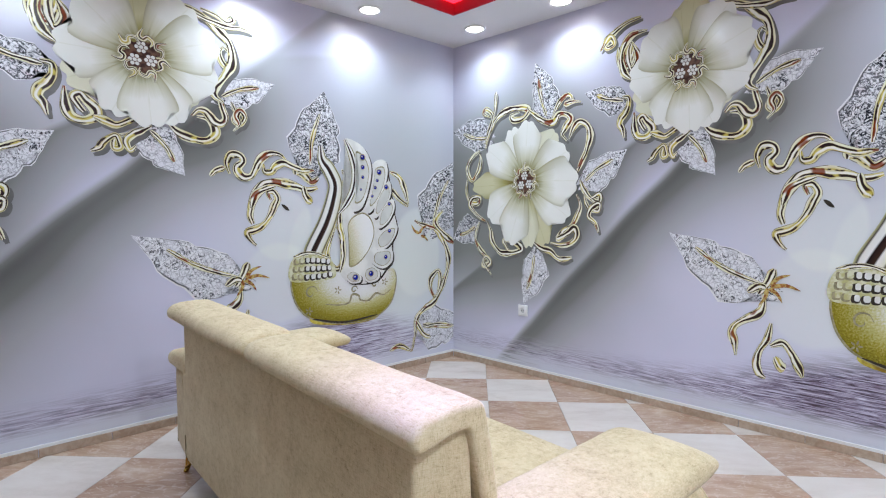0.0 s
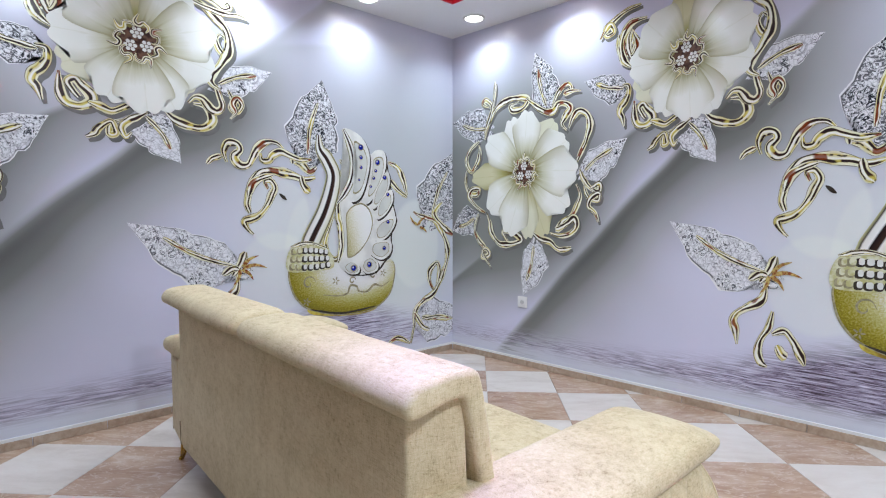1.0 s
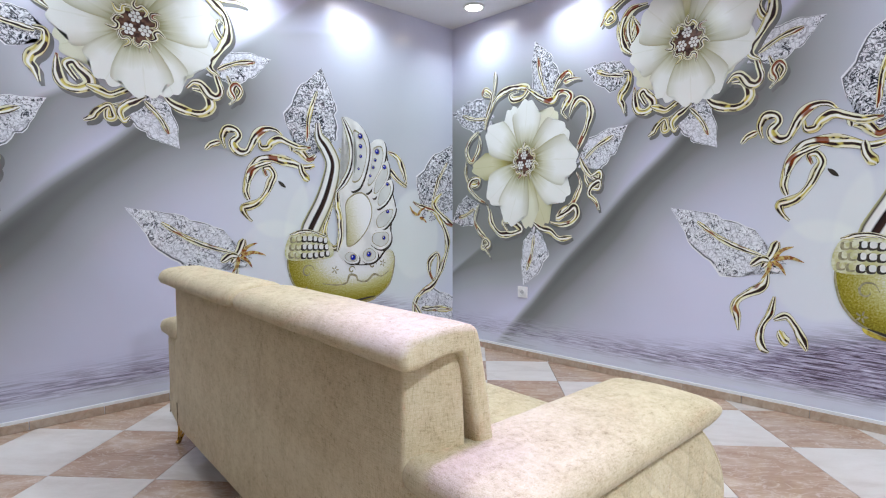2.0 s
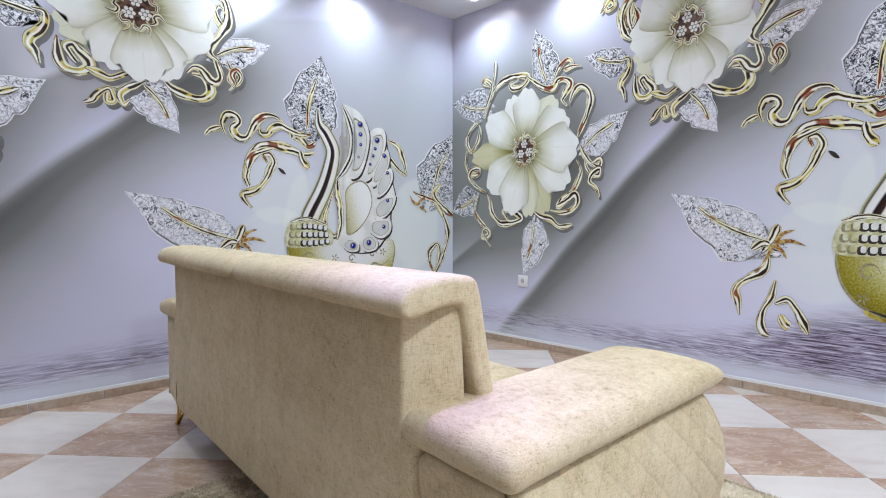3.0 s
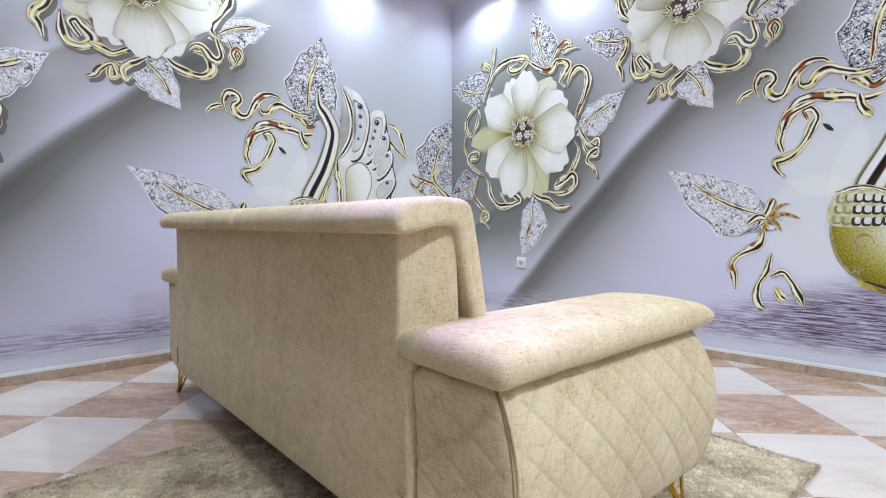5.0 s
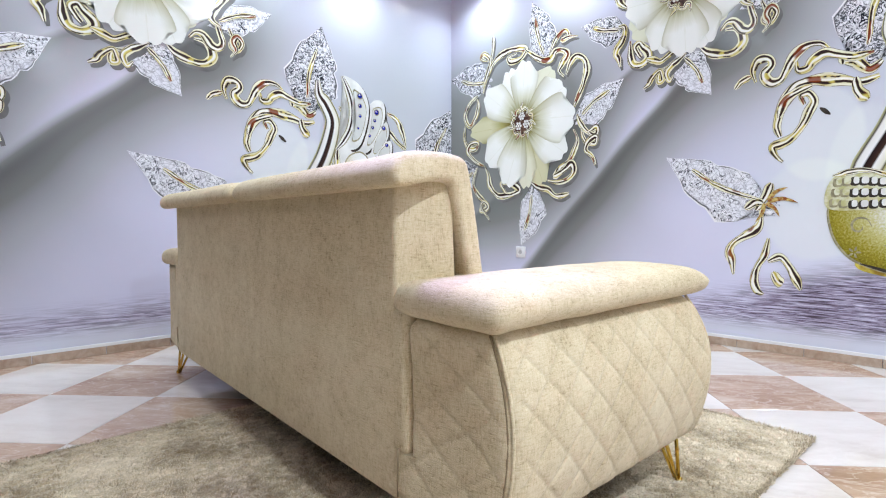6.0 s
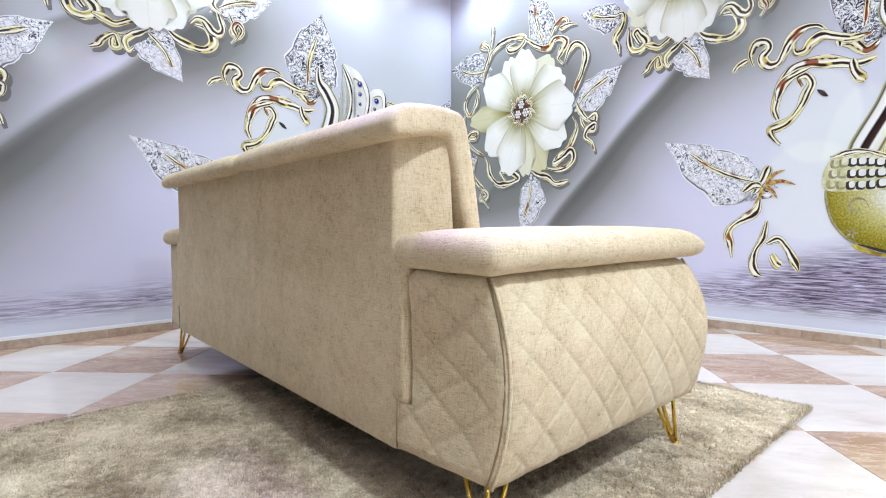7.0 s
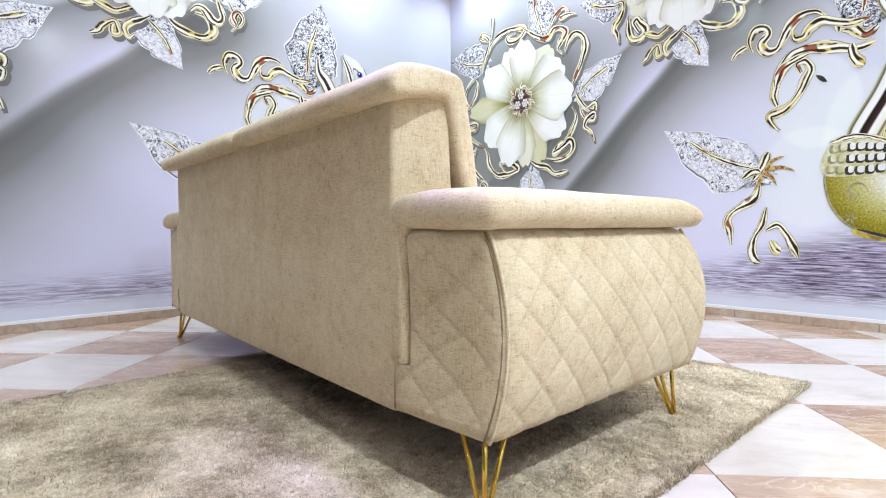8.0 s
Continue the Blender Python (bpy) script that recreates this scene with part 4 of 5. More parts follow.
SCROLLS_STEM_ONE = [
    ([(-0.74, 1.72), (-0.64, 1.68), (-0.58, 1.58), (-0.54, 1.45)], 0.045),
    ([(-0.72, 1.58), (-0.65, 1.50), (-0.54, 1.43)], 0.040),
    ([(-1.20, 1.71), (-1.16, 1.65), (-1.19, 1.60)], 0.034),
    ([(-0.47, 1.31), (-0.39, 1.27), (-0.23, 1.23), (-0.13, 1.12), (-0.07, 0.99), (-0.08, 0.85), (-0.13, 0.73), (-0.19, 0.63), (-0.26, 0.55), (-0.37, 0.50), (-0.45, 0.43), (-0.47, 0.29), (-0.51, 0.14)], 0.050),
]
SCROLLS_STEM_TWO = [
    ([(-0.23, 0.58), (-0.29, 0.69), (-0.27, 0.79), (-0.19, 0.84), (-0.17, 0.73), (-0.22, 0.60)], 0.044),
    ([(-0.13, 1.40), (-0.23, 1.29), (-0.10, 1.16), (0.03, 1.08)], 0.048),
    ([(-0.46, 0.41), (-0.38, 0.28), (-0.29, 0.23)], 0.040),
    ([(-0.75, 0.18), (-0.65, 0.21), (-0.51, 0.14)], 0.036),
    ([(-0.38, 0.36), (-0.22, 0.33), (0.00, 0.30)], 0.040),
]
SCROLLS_WATER = [
    ([(-2.01, 0.91), (-2.01, 0.80), (-2.04, 0.74), (-2.11, 0.70), (-2.18, 0.65), (-2.20, 0.60), (-2.18, 0.54), (-2.17, 0.46)], 0.045),
    ([(-1.96, 0.69), (-1.98, 0.59), (-2.02, 0.52), (-2.04, 0.44), (-2.02, 0.37), (-1.98, 0.35)], 0.040),
    ([(-1.96, 0.55), (-1.89, 0.58), (-1.84, 0.53), (-1.80, 0.46), (-1.77, 0.39)], 0.042),
    ([(-1.93, 0.49), (-1.90, 0.44), (-1.87, 0.42)], 0.050),
    ([(-2.04, 0.86), (-1.99, 0.94), (-1.95, 1.02)], 0.046),
    ([(-2.11, 0.87), (-2.04, 0.91), (-2.00, 0.90)], 0.040),
]
THORNS = [  # small red-gold spikes where leaf and scroll meet: base and tip
    (-1.97, 0.91, -1.80, 0.90), (-1.97, 0.92, -1.86, 0.99), (-1.98, 0.90, -1.90, 0.82), (-1.99, 0.90, -2.04, 0.79),
    (-0.42, 1.19, -0.33, 1.26), (-0.42, 1.19, -0.51, 1.27), (-0.40, 1.17, -0.32, 1.12),
]
LEAVES = [  # base, tip, the width on either side
    (-3.04, 2.17, -3.39, 2.27, 0.13, 0.09),
    (-2.10, 2.14, -1.73, 2.28, 0.10, 0.12),
    (-2.53, 1.87, -2.34, 1.60, 0.11, 0.14),
    (-3.37, 1.61, -3.00, 1.82, 0.11, 0.15),
    (-3.76, 2.14, -3.89, 2.59, 0.12, 0.17),
    (-4.45, 2.03, -4.91, 2.13, 0.14, 0.17),
    (-4.60, 1.25, -4.91, 1.13, 0.13, 0.15),
    (-3.88, 1.02, -4.00, 0.59, 0.19, 0.10),
    (-2.04, 0.93, -2.66, 1.23, 0.23, 0.12),
    (-1.47, 1.73, -1.34, 2.30, 0.21, 0.24),
    (-0.26, 1.27, 0.02, 1.87, 0.26, 0.27),
    (-0.38, 0.34, 0.15, 0.29, 0.20, 0.22),
]
PETALS_A = [  # direction in degrees, length, width, tone
    (50, 0.51, 0.30, 2),
    (-66, 0.58, 0.30, 1),
    (-85, 0.56, 0.26, 2),
    (-178, 0.65, 0.24, 1),
    (110, 0.49, 0.30, 0),
    (146, 0.55, 0.32, 0),
    (-144, 0.54, 0.34, 0),
    (87, 0.51, 0.32, 0),
    (26, 0.51, 0.38, 0),
    (-33, 0.56, 0.34, 0),
    (-109, 0.56, 0.36, 0),
    (-2, 0.56, 0.40, 0),
]
PETALS_B = [  # direction in degrees, length, width, tone
    (84, 0.48, 0.30, 1),
    (-153, 0.44, 0.34, 2),
    (97, 0.41, 0.28, 1),
    (52, 0.46, 0.36, 0),
    (-44, 0.40, 0.36, 2),
    (-179, 0.44, 0.36, 0),
    (-13, 0.45, 0.36, 0),
    (138, 0.42, 0.40, 0),
    (22, 0.48, 0.38, 0),
    (-116, 0.41, 0.32, 0),
    (-63, 0.44, 0.30, 0),
    (-85, 0.43, 0.34, 0),
]
BODY = [(-1.63, 0.88), (-1.62, 0.76), (-1.57, 0.65), (-1.46, 0.56), (-1.19, 0.49), (-0.92, 0.50), (-0.75, 0.60), (-0.69, 0.75), (-0.69, 0.86), (-0.74, 0.90), (-0.87, 0.82), (-1.03, 0.81), (-1.20, 0.90), (-1.29, 0.95), (-1.43, 0.99), (-1.57, 0.99)]
FOOT = [(-1.47, 0.57), (-1.20, 0.51), (-0.88, 0.53), (-0.89, 0.49), (-1.03, 0.47), (-1.24, 0.48), (-1.46, 0.52)]
NECK = [(-1.49, 1.01), (-1.42, 1.14), (-1.34, 1.29), (-1.28, 1.46), (-1.26, 1.59), (-1.31, 1.70), (-1.37, 1.78), (-1.38, 1.88)]
WING = [(-1.17, 1.95), (-1.07, 1.94), (-0.98, 1.87), (-0.93, 1.77), (-0.86, 1.81), (-0.78, 1.80), (-0.76, 1.65), (-0.72, 1.50), (-0.70, 1.38), (-0.67, 1.25), (-0.72, 1.11), (-0.72, 0.96), (-0.79, 0.89), (-0.86, 0.82), (-0.98, 0.79), (-1.13, 0.81), (-1.22, 0.88), (-1.20, 1.02), (-1.19, 1.16), (-1.22, 1.29), (-1.21, 1.38), (-1.10, 1.54), (-1.07, 1.69), (-1.11, 1.83)]
WING_EDGE = [(-1.17, 1.95), (-1.11, 1.83), (-1.08, 1.70), (-1.10, 1.56), (-1.16, 1.45), (-1.23, 1.37)]
WING_DISC = [(-1.12, 1.36), (-1.02, 1.39), (-0.94, 1.33), (-0.91, 1.21), (-0.96, 1.07), (-1.07, 0.95), (-1.17, 0.92), (-1.17, 1.04), (-1.18, 1.18), (-1.18, 1.29)]
NECK_LOOP = [(-1.26, 1.27), (-1.31, 1.16), (-1.34, 1.05), (-1.31, 0.97), (-1.26, 0.93), (-1.21, 0.96), (-1.19, 1.07), (-1.20, 1.18), (-1.25, 1.26)]
FEATHERS = [
    [(-1.08, 1.91), (-0.98, 1.86), (-0.93, 1.73), (-0.96, 1.56), (-1.02, 1.43), (-1.10, 1.41), (-1.06, 1.56), (-1.05, 1.72)],
    [(-0.88, 1.77), (-0.79, 1.79), (-0.77, 1.69), (-0.82, 1.54), (-0.91, 1.41), (-0.96, 1.40), (-0.92, 1.56), (-0.90, 1.70)],
    [(-0.76, 1.63), (-0.73, 1.56), (-0.76, 1.47), (-0.86, 1.35), (-0.90, 1.36), (-0.86, 1.50)],
    [(-0.72, 1.48), (-0.70, 1.40), (-0.76, 1.30), (-0.84, 1.25), (-0.86, 1.29), (-0.82, 1.41)],
    [(-0.68, 1.26), (-0.69, 1.18), (-0.77, 1.09), (-0.86, 1.07), (-0.88, 1.15), (-0.80, 1.23)],
    [(-0.73, 1.05), (-0.73, 0.96), (-0.82, 0.91), (-0.92, 0.96), (-0.91, 1.04), (-0.82, 1.06)],
    [(-0.92, 0.93), (-0.86, 0.88), (-0.87, 0.82), (-0.96, 0.80), (-1.01, 0.85), (-0.99, 0.91)],
    [(-1.09, 0.90), (-1.04, 0.86), (-1.05, 0.81), (-1.13, 0.81), (-1.18, 0.86), (-1.14, 0.90)],
]
DOTS = [(-1.01, 1.82, 0.020), (-1.01, 1.74, 0.015), (-1.01, 1.66, 0.012), (-1.03, 1.56, 0.009), (-0.85, 1.71, 0.020), (-0.87, 1.64, 0.012), (-0.89, 1.58, 0.012), (-0.92, 1.51, 0.011), (-0.78, 1.59, 0.017), (-0.75, 1.45, 0.014), (-0.75, 1.22, 0.014), (-0.79, 1.00, 0.015), (-0.94, 0.87, 0.020), (-1.09, 0.85, 0.022)]
BAND = [(-1.61, 1.03), (-1.32, 1.01), (-1.29, 0.87), (-1.64, 0.87)]
ENGRAVE = [(-1.36, 0.66), (-1.24, 0.64), (-1.15, 0.65), (-1.12, 0.71), (-1.06, 0.70), (-1.04, 0.66), (-0.96, 0.65), (-0.89, 0.70), (-0.81, 0.68), (-0.74, 0.72)]


def ribbon(points, width, level, wave=0.18, ends=(1.0, 1.0)):
    """A flat band along a smooth line, tapered at its ends."""
    line = spline(points, 7)
    bm = bmesh.new()
    uv = bm.loops.layers.uv.new("UVMap")
    n = len(line)
    rows, run = [], 0.0
    for i, p in enumerate(line):
        d = (line[min(i + 1, n - 1)] - line[max(i - 1, 0)]).normalized()
        side = Vector((-d.y, d.x, 0))
        run += (p - line[i - 1]).length if i else 0.0
        t = i / (n - 1)
        w = width / 2 * (0.30 + 0.70 * min(1.0, math.sin(math.pi * min(max(t, 0.02), 0.98)) * 1.7)) * (1 + wave * math.sin(run * 26 + width * 400)) * (ends[0] + (ends[1] - ends[0]) * t)
        off = level + 0.0006 * t
        rows.append((bm.verts.new((p.x + side.x * w, off, p.y + side.y * w)), bm.verts.new((p.x - side.x * w, off, p.y - side.y * w)), run))
    for a, b in zip(rows, rows[1:]):
        f = bm.faces.new((a[0], a[1], b[1], b[0]))
        base = points[0][0] * 3.1 + points[0][1] * 7.7
        for loop, c in zip(f.loops, ((a[2], 0), (a[2], 1), (b[2], 1), (b[2], 0))):
            loop[uv].uv = (base + c[0], c[1])
    return bm


def petal(cu, cv, angle, length, width, level):
    bm = bmesh.new()
    uv = bm.loops.layers.uv.new("UVMap")
    a = radians(angle)
    nt, ns = 16, 14
    grid = []
    for i in range(nt + 1):
        t = i / nt
        w = width * (0.20 + 0.80 * math.sin(math.pi / 2 * min(1.0, t / 0.78)) ** 1.1) * (1 - 0.30 * max(0.0, (t - 0.80) / 0.20) ** 2)
        row = []
        for j in range(ns + 1):
            s = j / ns - 0.5
            notch = -0.022 * math.exp(-((s - 0.06 * math.sin(angle)) / 0.10) ** 2) * t ** 10 + 0.003 * math.cos(s * 15 + angle) * t ** 8
            r = 0.03 + (length - 0.03) * t * (1 - 0.24 * abs(2 * s) ** 2.6 * t ** 3) + notch
            x = cu + r * math.cos(a) - s * w * math.sin(a)
            z = cv + r * math.sin(a) + s * w * math.cos(a)
            row.append((bm.verts.new((x, level, z)), t, j / ns))
        grid.append(row)
    for i in range(nt):
        for j in range(ns):
            q = (grid[i][j], grid[i + 1][j], grid[i + 1][j + 1], grid[i][j + 1])
            f = bm.faces.new([c[0] for c in q])
            for loop, c in zip(f.loops, q):
                loop[uv].uv = (c[1], c[2])
    return bm


LEAF_SHAPE = [0.35, 0.80, 0.98, 1.0, 0.95, 0.85, 0.78, 0.80, 0.74, 0.62, 0.46, 0.30, 0.15, 0.0]


def leaf_print(b, tip, wl, wr, level):
    bm = bmesh.new()
    uv = bm.loops.layers.uv.new("UVMap")
    across = bm.loops.layers.uv.new("across")
    b, tip = Vector(b), Vector(tip)
    d = tip - b
    n = Vector((-d.y, d.x)).normalized()
    rows = []
    m = len(LEAF_SHAPE)
    for i, w in enumerate(LEAF_SHAPE):
        t = i / (m - 1)
        row = []
        for j in range(-4, 5):
            s = j / 4
            lobe = -0.22 * math.sin(min(1.0, abs(s) * 1.15) * math.pi) * (1 - t) ** 2
            wob = 1 + 0.05 * math.sin(i * 2.2 + (1 if j > 0 else 4))
            p = b + d * (t + lobe + 0.02 * math.sin(t * 6)) + n * (s * w * wob * (wl if s > 0 else wr))
            row.append((bm.verts.new((p.x, level, p.y)), p, abs(s)))
        rows.append(row)
    for i in range(m - 1):
        for j in range(8):
            q = (rows[i][j], rows[i][j + 1], rows[i + 1][j + 1], rows[i + 1][j])
            f = bm.faces.new([c[0] for c in q])
            for loop, c in zip(f.loops, q):
                loop[uv].uv = (c[1].x, c[1].y)
                loop[across].uv = (c[2], 0)
    bmesh.ops.remove_doubles(bm, verts=bm.verts, dist=1e-4)
    return bm


def outline_fill(points, level, smooth=True):
    line = spline(points, 6, True) if smooth else [Vector((*p, 0)) for p in points]
    bm = bmesh.new()
    uv = bm.loops.layers.uv.new("UVMap")
    f = bm.faces.new([bm.verts.new((p.x, level, p.y)) for p in line])
    bmesh.ops.triangulate(bm, faces=[f])
    for f in bm.faces:
        for loop in f.loops:
            loop[uv].uv = (loop.vert.co.x, loop.vert.co.z)
    return bm


def oval(cu, cv, ru, rv, level, turn=0.0, n=20):
    c, s = math.cos(turn), math.sin(turn)
    return outline_fill([(cu + ru * math.cos(k * math.tau / n) * c - rv * math.sin(k * math.tau / n) * s, cv + ru * math.cos(k * math.tau / n) * s + rv * math.sin(k * math.tau / n) * c) for k in range(n)], level, False)


def plate(u, z, a, c):
    """A small rectangle of half sizes a and c."""
    return [(u - a, z - c), (u + a, z - c), (u + a, z + c), (u - a, z + c)]


def swell(points, k):
    """The outline made larger or smaller about its middle."""
    mu, mz = sum(p[0] for p in points) / len(points), sum(p[1] for p in points) / len(points)
    return [(mu + (u - mu) * k, mz + (z - mz) * k) for u, z in points]


def scrolls(mural, rows, parent, level, shade=False):
    for k, (points, width) in enumerate(rows):
        if mural.inside([p[0] for p in points]):
            if shade:
                mural.add("scroll_shadow", ribbon([(u + 0.016, z - 0.022) for u, z in points], width * 1.35, 0.0010), SHADOW_PRINT, parent)
            mural.add("gold_scroll", ribbon(points, width * (1.34 if shade else 1.20), level + 0.0007 * (k % 3)), SCROLL, parent)


def flower(mural, cu, cv, petals, parent):
    if not mural.inside([cu - 0.6, cu + 0.6]):
        return
    for k, (angle, length, width, tone) in enumerate(petals):
        mural.add("petal", petal(cu, cv, angle, length, width, 0.0032 + 0.00025 * k), (PETAL_WHITE, PETAL_OLIVE, PETAL_CREAM)[tone], parent)
    r = 0.100
    blobs = [(cu + r * (1 + 0.22 * math.sin(k * 2.4)) * math.cos(k * math.tau / 22) * 1.05, cv + r * (1 + 0.22 * math.sin(k * 2.4)) * math.sin(k * math.tau / 22)) for k in range(22)]
    mural.add("flower_heart", outline_fill(blobs, 0.0068), HEART, parent)
    for a in (95, 215, 335):
        x, z = cu + 0.050 * math.cos(radians(a)), cv + 0.050 * math.sin(radians(a))
        for k in range(7):
            px, pz = x + (0.025 * math.cos(k * 1.047) if k else 0), z + (0.025 * math.sin(k * 1.047) if k else 0)
            mural.add("stone", oval(px, pz, 0.0115, 0.0115, 0.0074 + 0.0001 * k, 0, 10), PEARL, parent)
    for k in range(7):
        a = k * math.tau / 7 + 0.4
        c, s = math.cos(a), math.sin(a)
        pts = [(0.052, -0.02), (0.078, -0.026), (0.092, 0.0), (0.075, 0.016), (0.085, 0.034), (0.122, 0.028)]
        mural.add("stamen", ribbon([(cu + (x * c - y * s) * 1.3, cv + (x * s + y * c) * 1.3) for x, y in pts], 0.027, 0.0082), SCROLL, parent)


def swan(mural, wall):
    """The printed swan-shaped vase."""
    if not mural.inside([-1.7, -0.6]):
        return
    v = new("printed_swan")
    v.parent = wall
    v["label"] = "printed gold and silver swan-shaped vase"
    mural.add("foot", outline_fill(FOOT, 0.0030), FOOT_GOLD, v)
    mural.add("foot_line", ribbon([(FOOT[0][0], FOOT[0][1] - 0.012), (FOOT[1][0], FOOT[1][1] - 0.012), (FOOT[2][0], FOOT[2][1] - 0.012)], 0.016, 0.0040, 0.0), OUTLINE, v)
    mural.add("bowl_edge", outline_fill([(u - 0.012 if u < -1.1 else u + 0.012, z - 0.008) for u, z in BODY], 0.0032), RELIEF, v)
    mural.add("bowl", outline_fill(BODY, 0.0036), SWAN_GOLD, v)
    mural.add("loop", ribbon(NECK_LOOP, 0.050, 0.0042, 0.05), SCROLL, v)
    mural.add("neck", ribbon([(-1.54, 0.93)] + NECK, 0.155, 0.0046, 0.0, (1.18, 0.62)), NECK_GOLD, v)
    mural.add("wing_shade", outline_fill([(u + 0.014, z - 0.010) for u, z in WING], 0.0048), OUTLINE, v)
    mural.add("wing_body", outline_fill(WING, 0.0052), PEARL, v)
    mural.add("wing_rim", ribbon(WING_EDGE, 0.085, 0.0058, 0.0, (0.8, 0.7)), NECK_GOLD, v)
    mural.add("wing_disc_edge", outline_fill([(u + 0.022, z) for u, z in swell(WING_DISC, 0.93)], 0.0056), RELIEF, v)
    mural.add("wing_disc", outline_fill([(u + 0.022, z) for u, z in swell(WING_DISC, 0.87)], 0.0062), GRIT, v)
    mural.add("wing_rim", ribbon([(-1.22, 1.38), (-1.225, 1.28), (-1.20, 1.15), (-1.20, 1.02), (-1.23, 0.90)], 0.055, 0.0060, 0.0), SCROLL, v)
    for k, pts in enumerate(FEATHERS):
        low = 0.0064 + 0.0003 * k
        mural.add("feather_shade", outline_fill([(u + 0.010, z - 0.012) for u, z in swell(pts, 1.10)], low), OUTLINE, v)
        mural.add("feather", outline_fill(swell(pts, 1.08), low + 0.0004), PEARL, v)
        mural.add("feather_line", outline_fill(swell(pts, 0.82), low + 0.0008), RELIEF, v)
        mural.add("feather_inside", outline_fill(swell(pts, 0.76), low + 0.0012), SILVER, v)
    for u, z, r in DOTS:
        mural.add("stone_edge", oval(u, z, r * 1.35, r * 1.35, 0.0102, 0, 12), RELIEF, v)
        mural.add("blue_stone", oval(u, z, r, r, 0.0108, 0, 12), BLUE, v)
        mural.add("glint", oval(u - r * 0.25, z + r * 0.3, r * 0.3, r * 0.3, 0.0113, 0, 8), PEARL, v)
    (u0, z0), (u1, z1), (u2, z2), (u3, z3) = BAND
    mural.add("band", outline_fill([(u0 - 0.01, z0), ((u0 + u1) / 2, z0 + 0.02), (u1 + 0.01, z1), (u2 + 0.02, z2), ((u2 + u3) / 2, z2 - 0.02), (u3 - 0.01, z3)], 0.0052), BAND_GOLD, v)
    for row in range(3):
        t = row / 3 + 0.17
        for k in range(7):
            s = (k + 0.55) / 7
            u = (u0 + (u3 - u0) * t) * (1 - s) + (u1 + (u2 - u1) * t) * s
            z = (z0 + (z3 - z0) * t) * (1 - s) + (z1 + (z2 - z1) * t) * s - 0.02 * math.sin(s * math.pi) * (2 * t - 1)
            mural.add("scale_edge", outline_fill(plate(u - 0.003, z - 0.002, 0.0195, 0.0195), 0.0056 + 0.0001 * k), RELIEF if k < 2 else OUTLINE, v)
            mural.add("scale", outline_fill(plate(u + 0.004, z + 0.004, 0.0145 if k % 2 else 0.0115, 0.0150), 0.0066), BAND_GOLD if k < 2 else PEARL, v)
    mural.add("band_rim", ribbon([(u0 - 0.01, z0 + 0.012), ((u0 + u1) / 2, z0 + 0.035), (u1, z1 + 0.01)], 0.03, 0.0062), SCROLL, v)
    mural.add("engraving", ribbon(ENGRAVE, 0.016, 0.0046), RELIEF, v)
    for cu, cz, r in ((-1.48, 0.76, 0.06), (-1.10, 0.75, 0.035), (-0.90, 0.78, 0.04)):
        mural.add("engraving", ribbon([(cu + r * (1 - k / 9) * math.cos(k * 0.9), cz + r * (1 - k / 9) * math.sin(k * 0.9)) for k in range(8)], 0.011, 0.0049), RELIEF, v)
    for cu, cz in ((-1.50, 0.62), (-1.25, 0.76), (-0.80, 0.79)):
        for k in range(5):
            a = k * math.tau / 5
            mural.add("engraving", oval(cu + 0.02 * math.cos(a), cz + 0.02 * math.sin(a), 0.014, 0.006, 0.0049 + 0.0001 * k, a, 8), RELIEF, v)


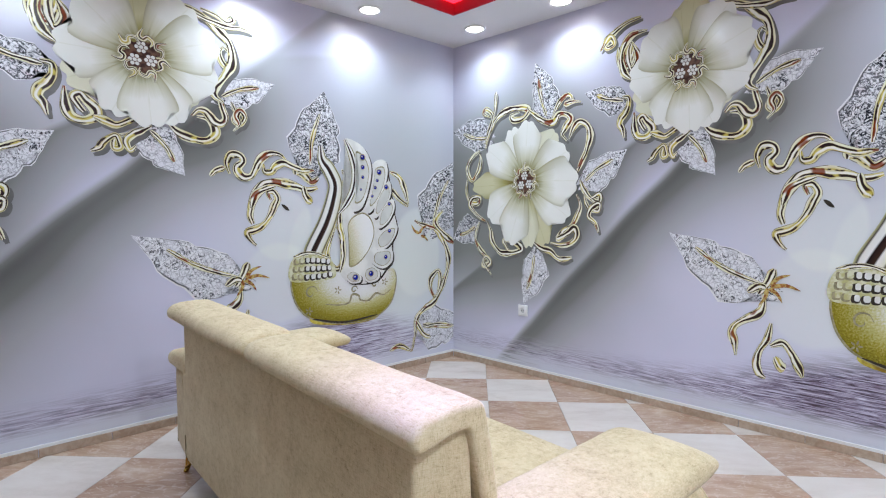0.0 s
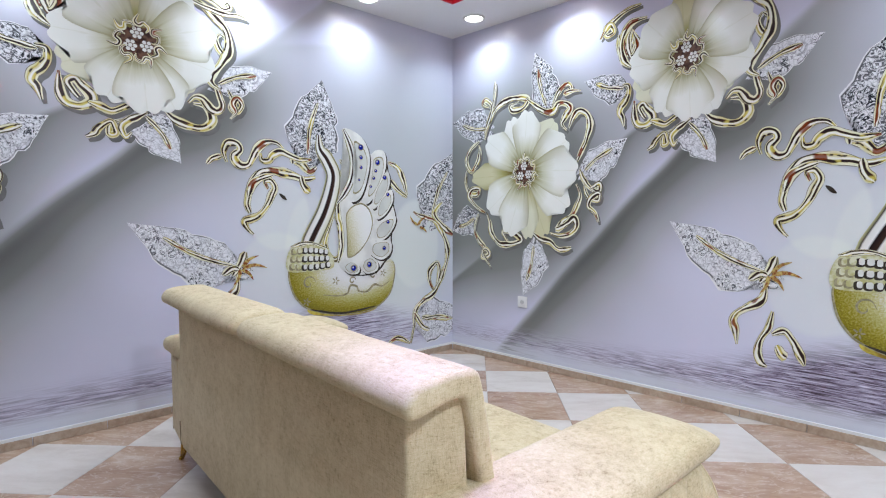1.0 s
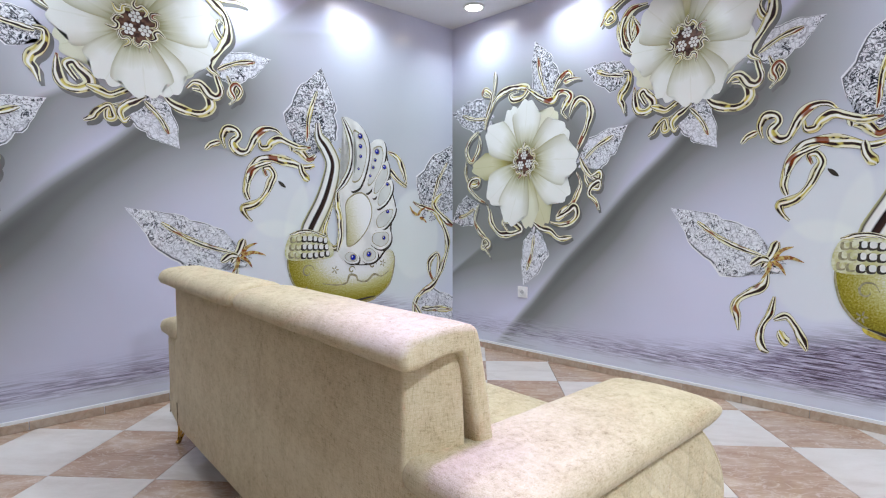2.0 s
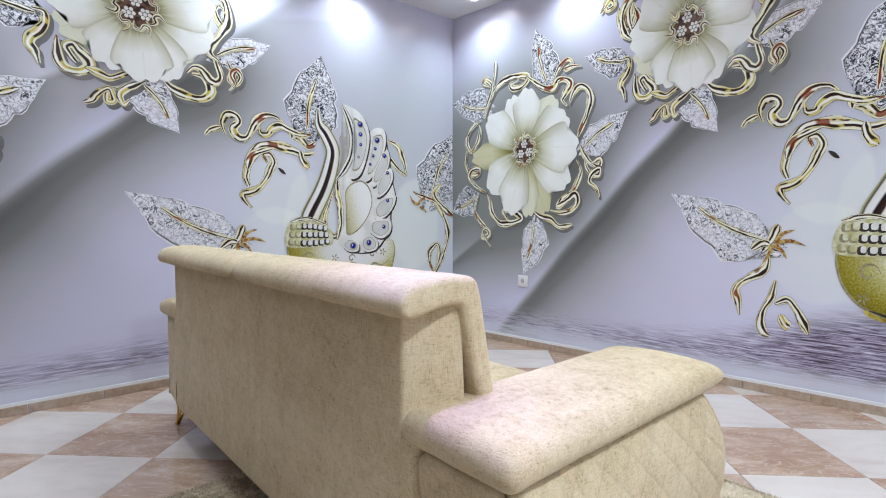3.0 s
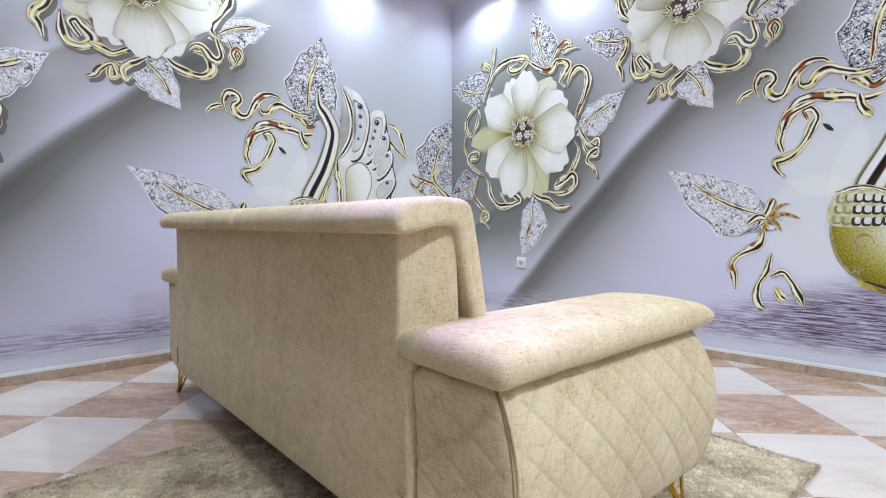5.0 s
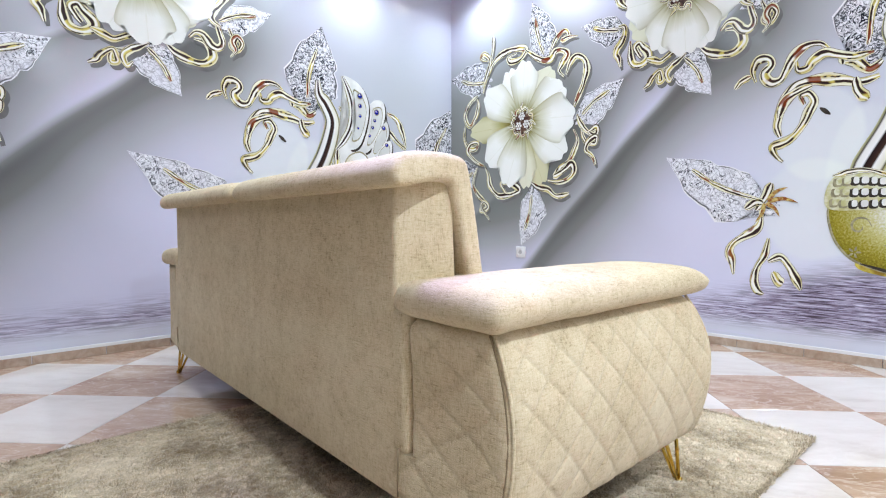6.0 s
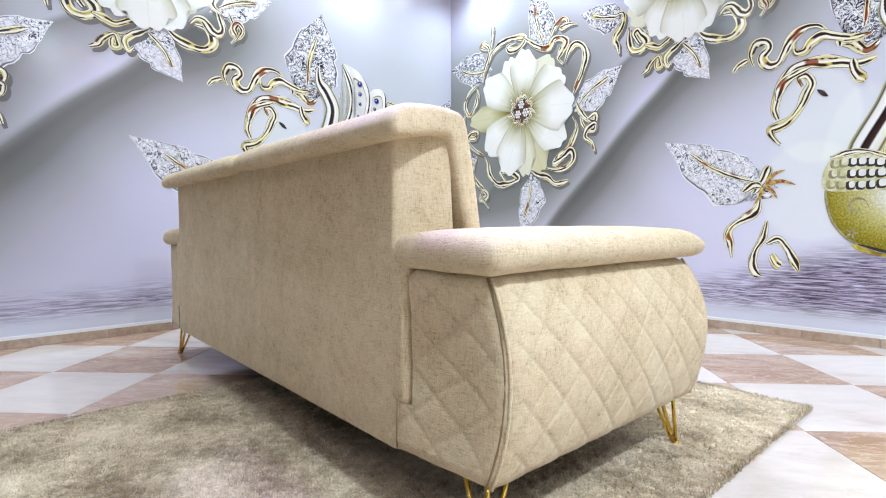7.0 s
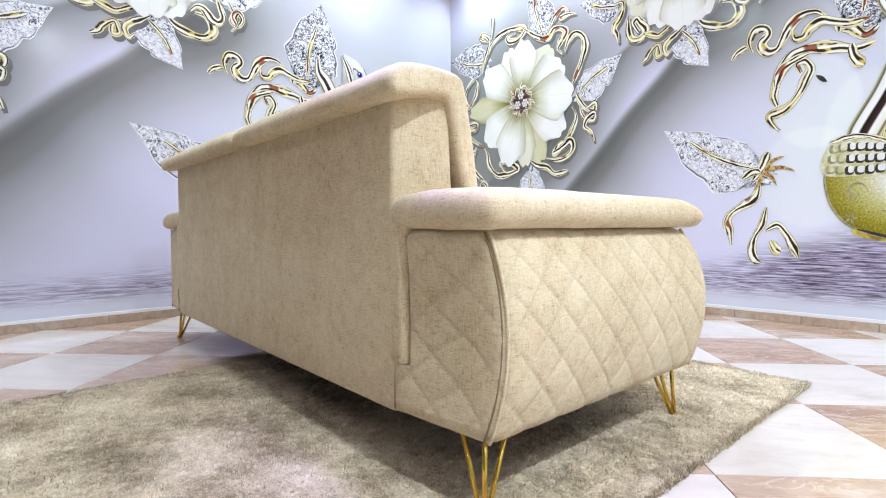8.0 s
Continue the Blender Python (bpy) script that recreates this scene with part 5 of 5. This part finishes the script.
for mural in MURALS:
    wall = mural.wall
    groups = []
    for name, label in (("printed_flower", "printed cream flower in curling gold"), ("printed_flower", "printed cream flower with gold tendrils"), ("printed_scrollwork", "printed gold scrollwork round the swan")):
        g = new(name)
        g.parent = wall
        g["label"] = label
        groups.append(g)
    for rows in (SCROLLS_A_TOP_ONE, SCROLLS_A_TOP_TWO, SCROLLS_A_LOW_ONE, SCROLLS_A_LOW_TWO):
        scrolls(mural, rows, groups[0], 0.0014, True)
    flower(mural, -3.99, 1.63, PETALS_A, groups[0])
    for rows in (SCROLLS_B_LEFT_ONE, SCROLLS_B_LEFT_TWO, SCROLLS_B_RIGHT_ONE, SCROLLS_B_RIGHT_TWO, SCROLLS_TOP):
        scrolls(mural, rows, groups[1], 0.0014, True)
    flower(mural, -2.56, 2.31, PETALS_B, groups[1])
    for rows in (SCROLLS_SWAN_ONE, SCROLLS_SWAN_TWO, SCROLLS_STEM_ONE, SCROLLS_STEM_TWO, SCROLLS_WATER):
        scrolls(mural, rows, groups[2], 0.0014)
    for k, (bu, bv, tu, tv, wl, wr) in enumerate(LEAVES):
        if not mural.inside([bu, tu]):
            continue
        g = groups[0] if 3 <= k <= 7 else groups[1] if k < 3 else groups[2]
        mural.add("jewelled_leaf", leaf_print((bu, bv), (tu, tv), wl, wr, 0.0006 + 0.00005 * k), CRYSTAL_DARK if k in (0, 4, 5, 6, 9, 10) else CRYSTAL, g, "printed leaf of cut stones")
        b, t = Vector((bu, bv)), Vector((tu, tv))
        mid = b + (t - b) * 0.35 + Vector((-(t - b).y, (t - b).x)) * 0.04
        end = b + (t - b) * 0.68
        mural.add("gold_vein", ribbon([(bu, bv), (mid.x, mid.y), (end.x, end.y)], 0.036, 0.0038), SCROLL, g)
    for k, (bu, bv, tu, tv) in enumerate(THORNS):
        if mural.inside([bu, tu]):
            mu, mv = (bu + tu) / 2 - (tv - bv) * 0.12, (bv + tv) / 2 + (tu - bu) * 0.12
            mural.add("thorn", ribbon([(bu, bv), (mu, mv), (tu, tv)], 0.027, 0.0044 + 0.0001 * k, 0.05, (1.3, 0.25)), THORN, groups[2])
    swan(mural, wall)
    if mural.inside([-1.7]):
        mural.add("bird_eye", outline_fill([(-1.70, 1.43), (-1.665, 1.42), (-1.64, 1.385), (-1.675, 1.395)], 0.0020), OUTLINE, groups[2], "small dark printed eye of a pale bird")
    for g in groups:
        if not g.children:
            bpy.data.objects.remove(g)

# ---- skirting, edge strip and floor tiles ----
for angle, sign in ((LEFT, -1), (RIGHT, 1)):
    wall = wall_left if sign < 0 else wall_right
    base = new("baseboard")
    base.matrix_world = wall_pose(angle)
    tagged(base, "low beige marble tile skirting along the papered wall", "baseboard", kind="structure")
    length, shared = 0.345, None
    k = 0
    while k * 0.348 + length < WALL_LEN - 0.02:
        if shared is None:
            bm = box(0, length, -0.011, -0.0005, 0.0045, 0.052, 0.0015, 1)
            shared = bpy.data.meshes.new("skirting_tile")
            bm.to_mesh(shared)
            bm.free()
            shared.materials.append(SKIRT)
        ob = new("skirting_tile", shared)
        ob.parent = base
        ob.location.x = k * 0.348 + 0.012 if sign > 0 else -k * 0.348 - 0.012 - length
        k += 1
    bm = box(0.0, WALL_LEN - 0.02, -0.006, -0.0002, 0.0525, 0.072, 0.001, 1) if sign > 0 else box(-WALL_LEN + 0.02, 0.0, -0.006, -0.0002, 0.0525, 0.072, 0.001, 1)
    strip = mesh_object("trim", bm, PLASTIC, False)
    strip.matrix_world = wall_pose(angle)
    tagged(strip, "thin white edge strip above the skirting", "trim", kind="structure")

bm = prism(bmesh.new(), inset(-0.2), -0.15, -0.002)
floor = tagged(mesh_object("floor", bm, GROUT, False), "floor of large polished cream and brown marble tiles in a chequer", "floor", kind="structure")


def clip(poly, p, q):
    """Keeps the side of the polygon that lies to the right of the way from p to q."""
    d = q - p
    side = [(-(d.x * (v.y - p.y) - d.y * (v.x - p.x))) for v in poly]
    out = []
    for i in range(len(poly)):
        j = (i + 1) % len(poly)
        if side[i] >= 0:
            out.append(poly[i])
        if (side[i] >= 0) != (side[j] >= 0):
            out.append(poly[i].lerp(poly[j], side[i] / (side[i] - side[j])))
    return out


def tile_mesh(poly, centre, mat):
    bm = bmesh.new()
    c = sum(poly, Vector((0, 0, 0))) / len(poly)
    lo = [bm.verts.new((v.x - centre.x, v.y - centre.y, -0.002)) for v in poly]
    mi = [bm.verts.new((v.x - centre.x, v.y - centre.y, 0.0028)) for v in poly]
    hi = []
    for v in poly:
        w = v - (v - c).normalized() * 0.0014
        hi.append(bm.verts.new((w.x - centre.x, w.y - centre.y, 0.004)))
    n = len(poly)
    for a, b in ((lo, mi), (mi, hi)):
        for k in range(n):
            bm.faces.new((a[k], a[(k + 1) % n], b[(k + 1) % n], b[k]))
    bm.faces.new(hi)
    bmesh.ops.recalc_face_normals(bm, faces=bm.faces)
    me = bpy.data.meshes.new("tile")
    bm.to_mesh(me)
    bm.free()
    me.materials.append(mat)
    return me


TILE, GAP = 0.5, 0.0012
whole = {}
for ix in range(-12, 12):
    for iy in range(-8, 12):
        x, y = ix * TILE, iy * TILE
        poly = [Vector((x + a, y + b, 0)) for a, b in ((GAP, GAP), (TILE - GAP, GAP), (TILE - GAP, TILE - GAP), (GAP, TILE - GAP))]
        full = 4
        cut = poly
        for k in range(4):
            if cut:
                cut = clip(cut, ROOM[k], ROOM[(k + 1) % 4])
        if len(cut) < 3:
            continue
        centre = Vector((x + TILE / 2, y + TILE / 2, 0))
        size = abs(sum(cut[i].x * cut[(i + 1) % len(cut)].y - cut[(i + 1) % len(cut)].x * cut[i].y for i in range(len(cut)))) / 2
        if size < 0.0008:
            continue
        light = (ix + iy) % 2 == 0
        mat = TILE_LIGHT if light else TILE_BROWN
        if size > (TILE - 2 * GAP) ** 2 - 1e-5:
            if light not in whole:
                whole[light] = tile_mesh(cut, centre, mat)
            me = whole[light]
        else:
            me = tile_mesh(cut, centre, mat)
        ob = new("tile", me)
        ob.parent = floor
        ob.location = centre
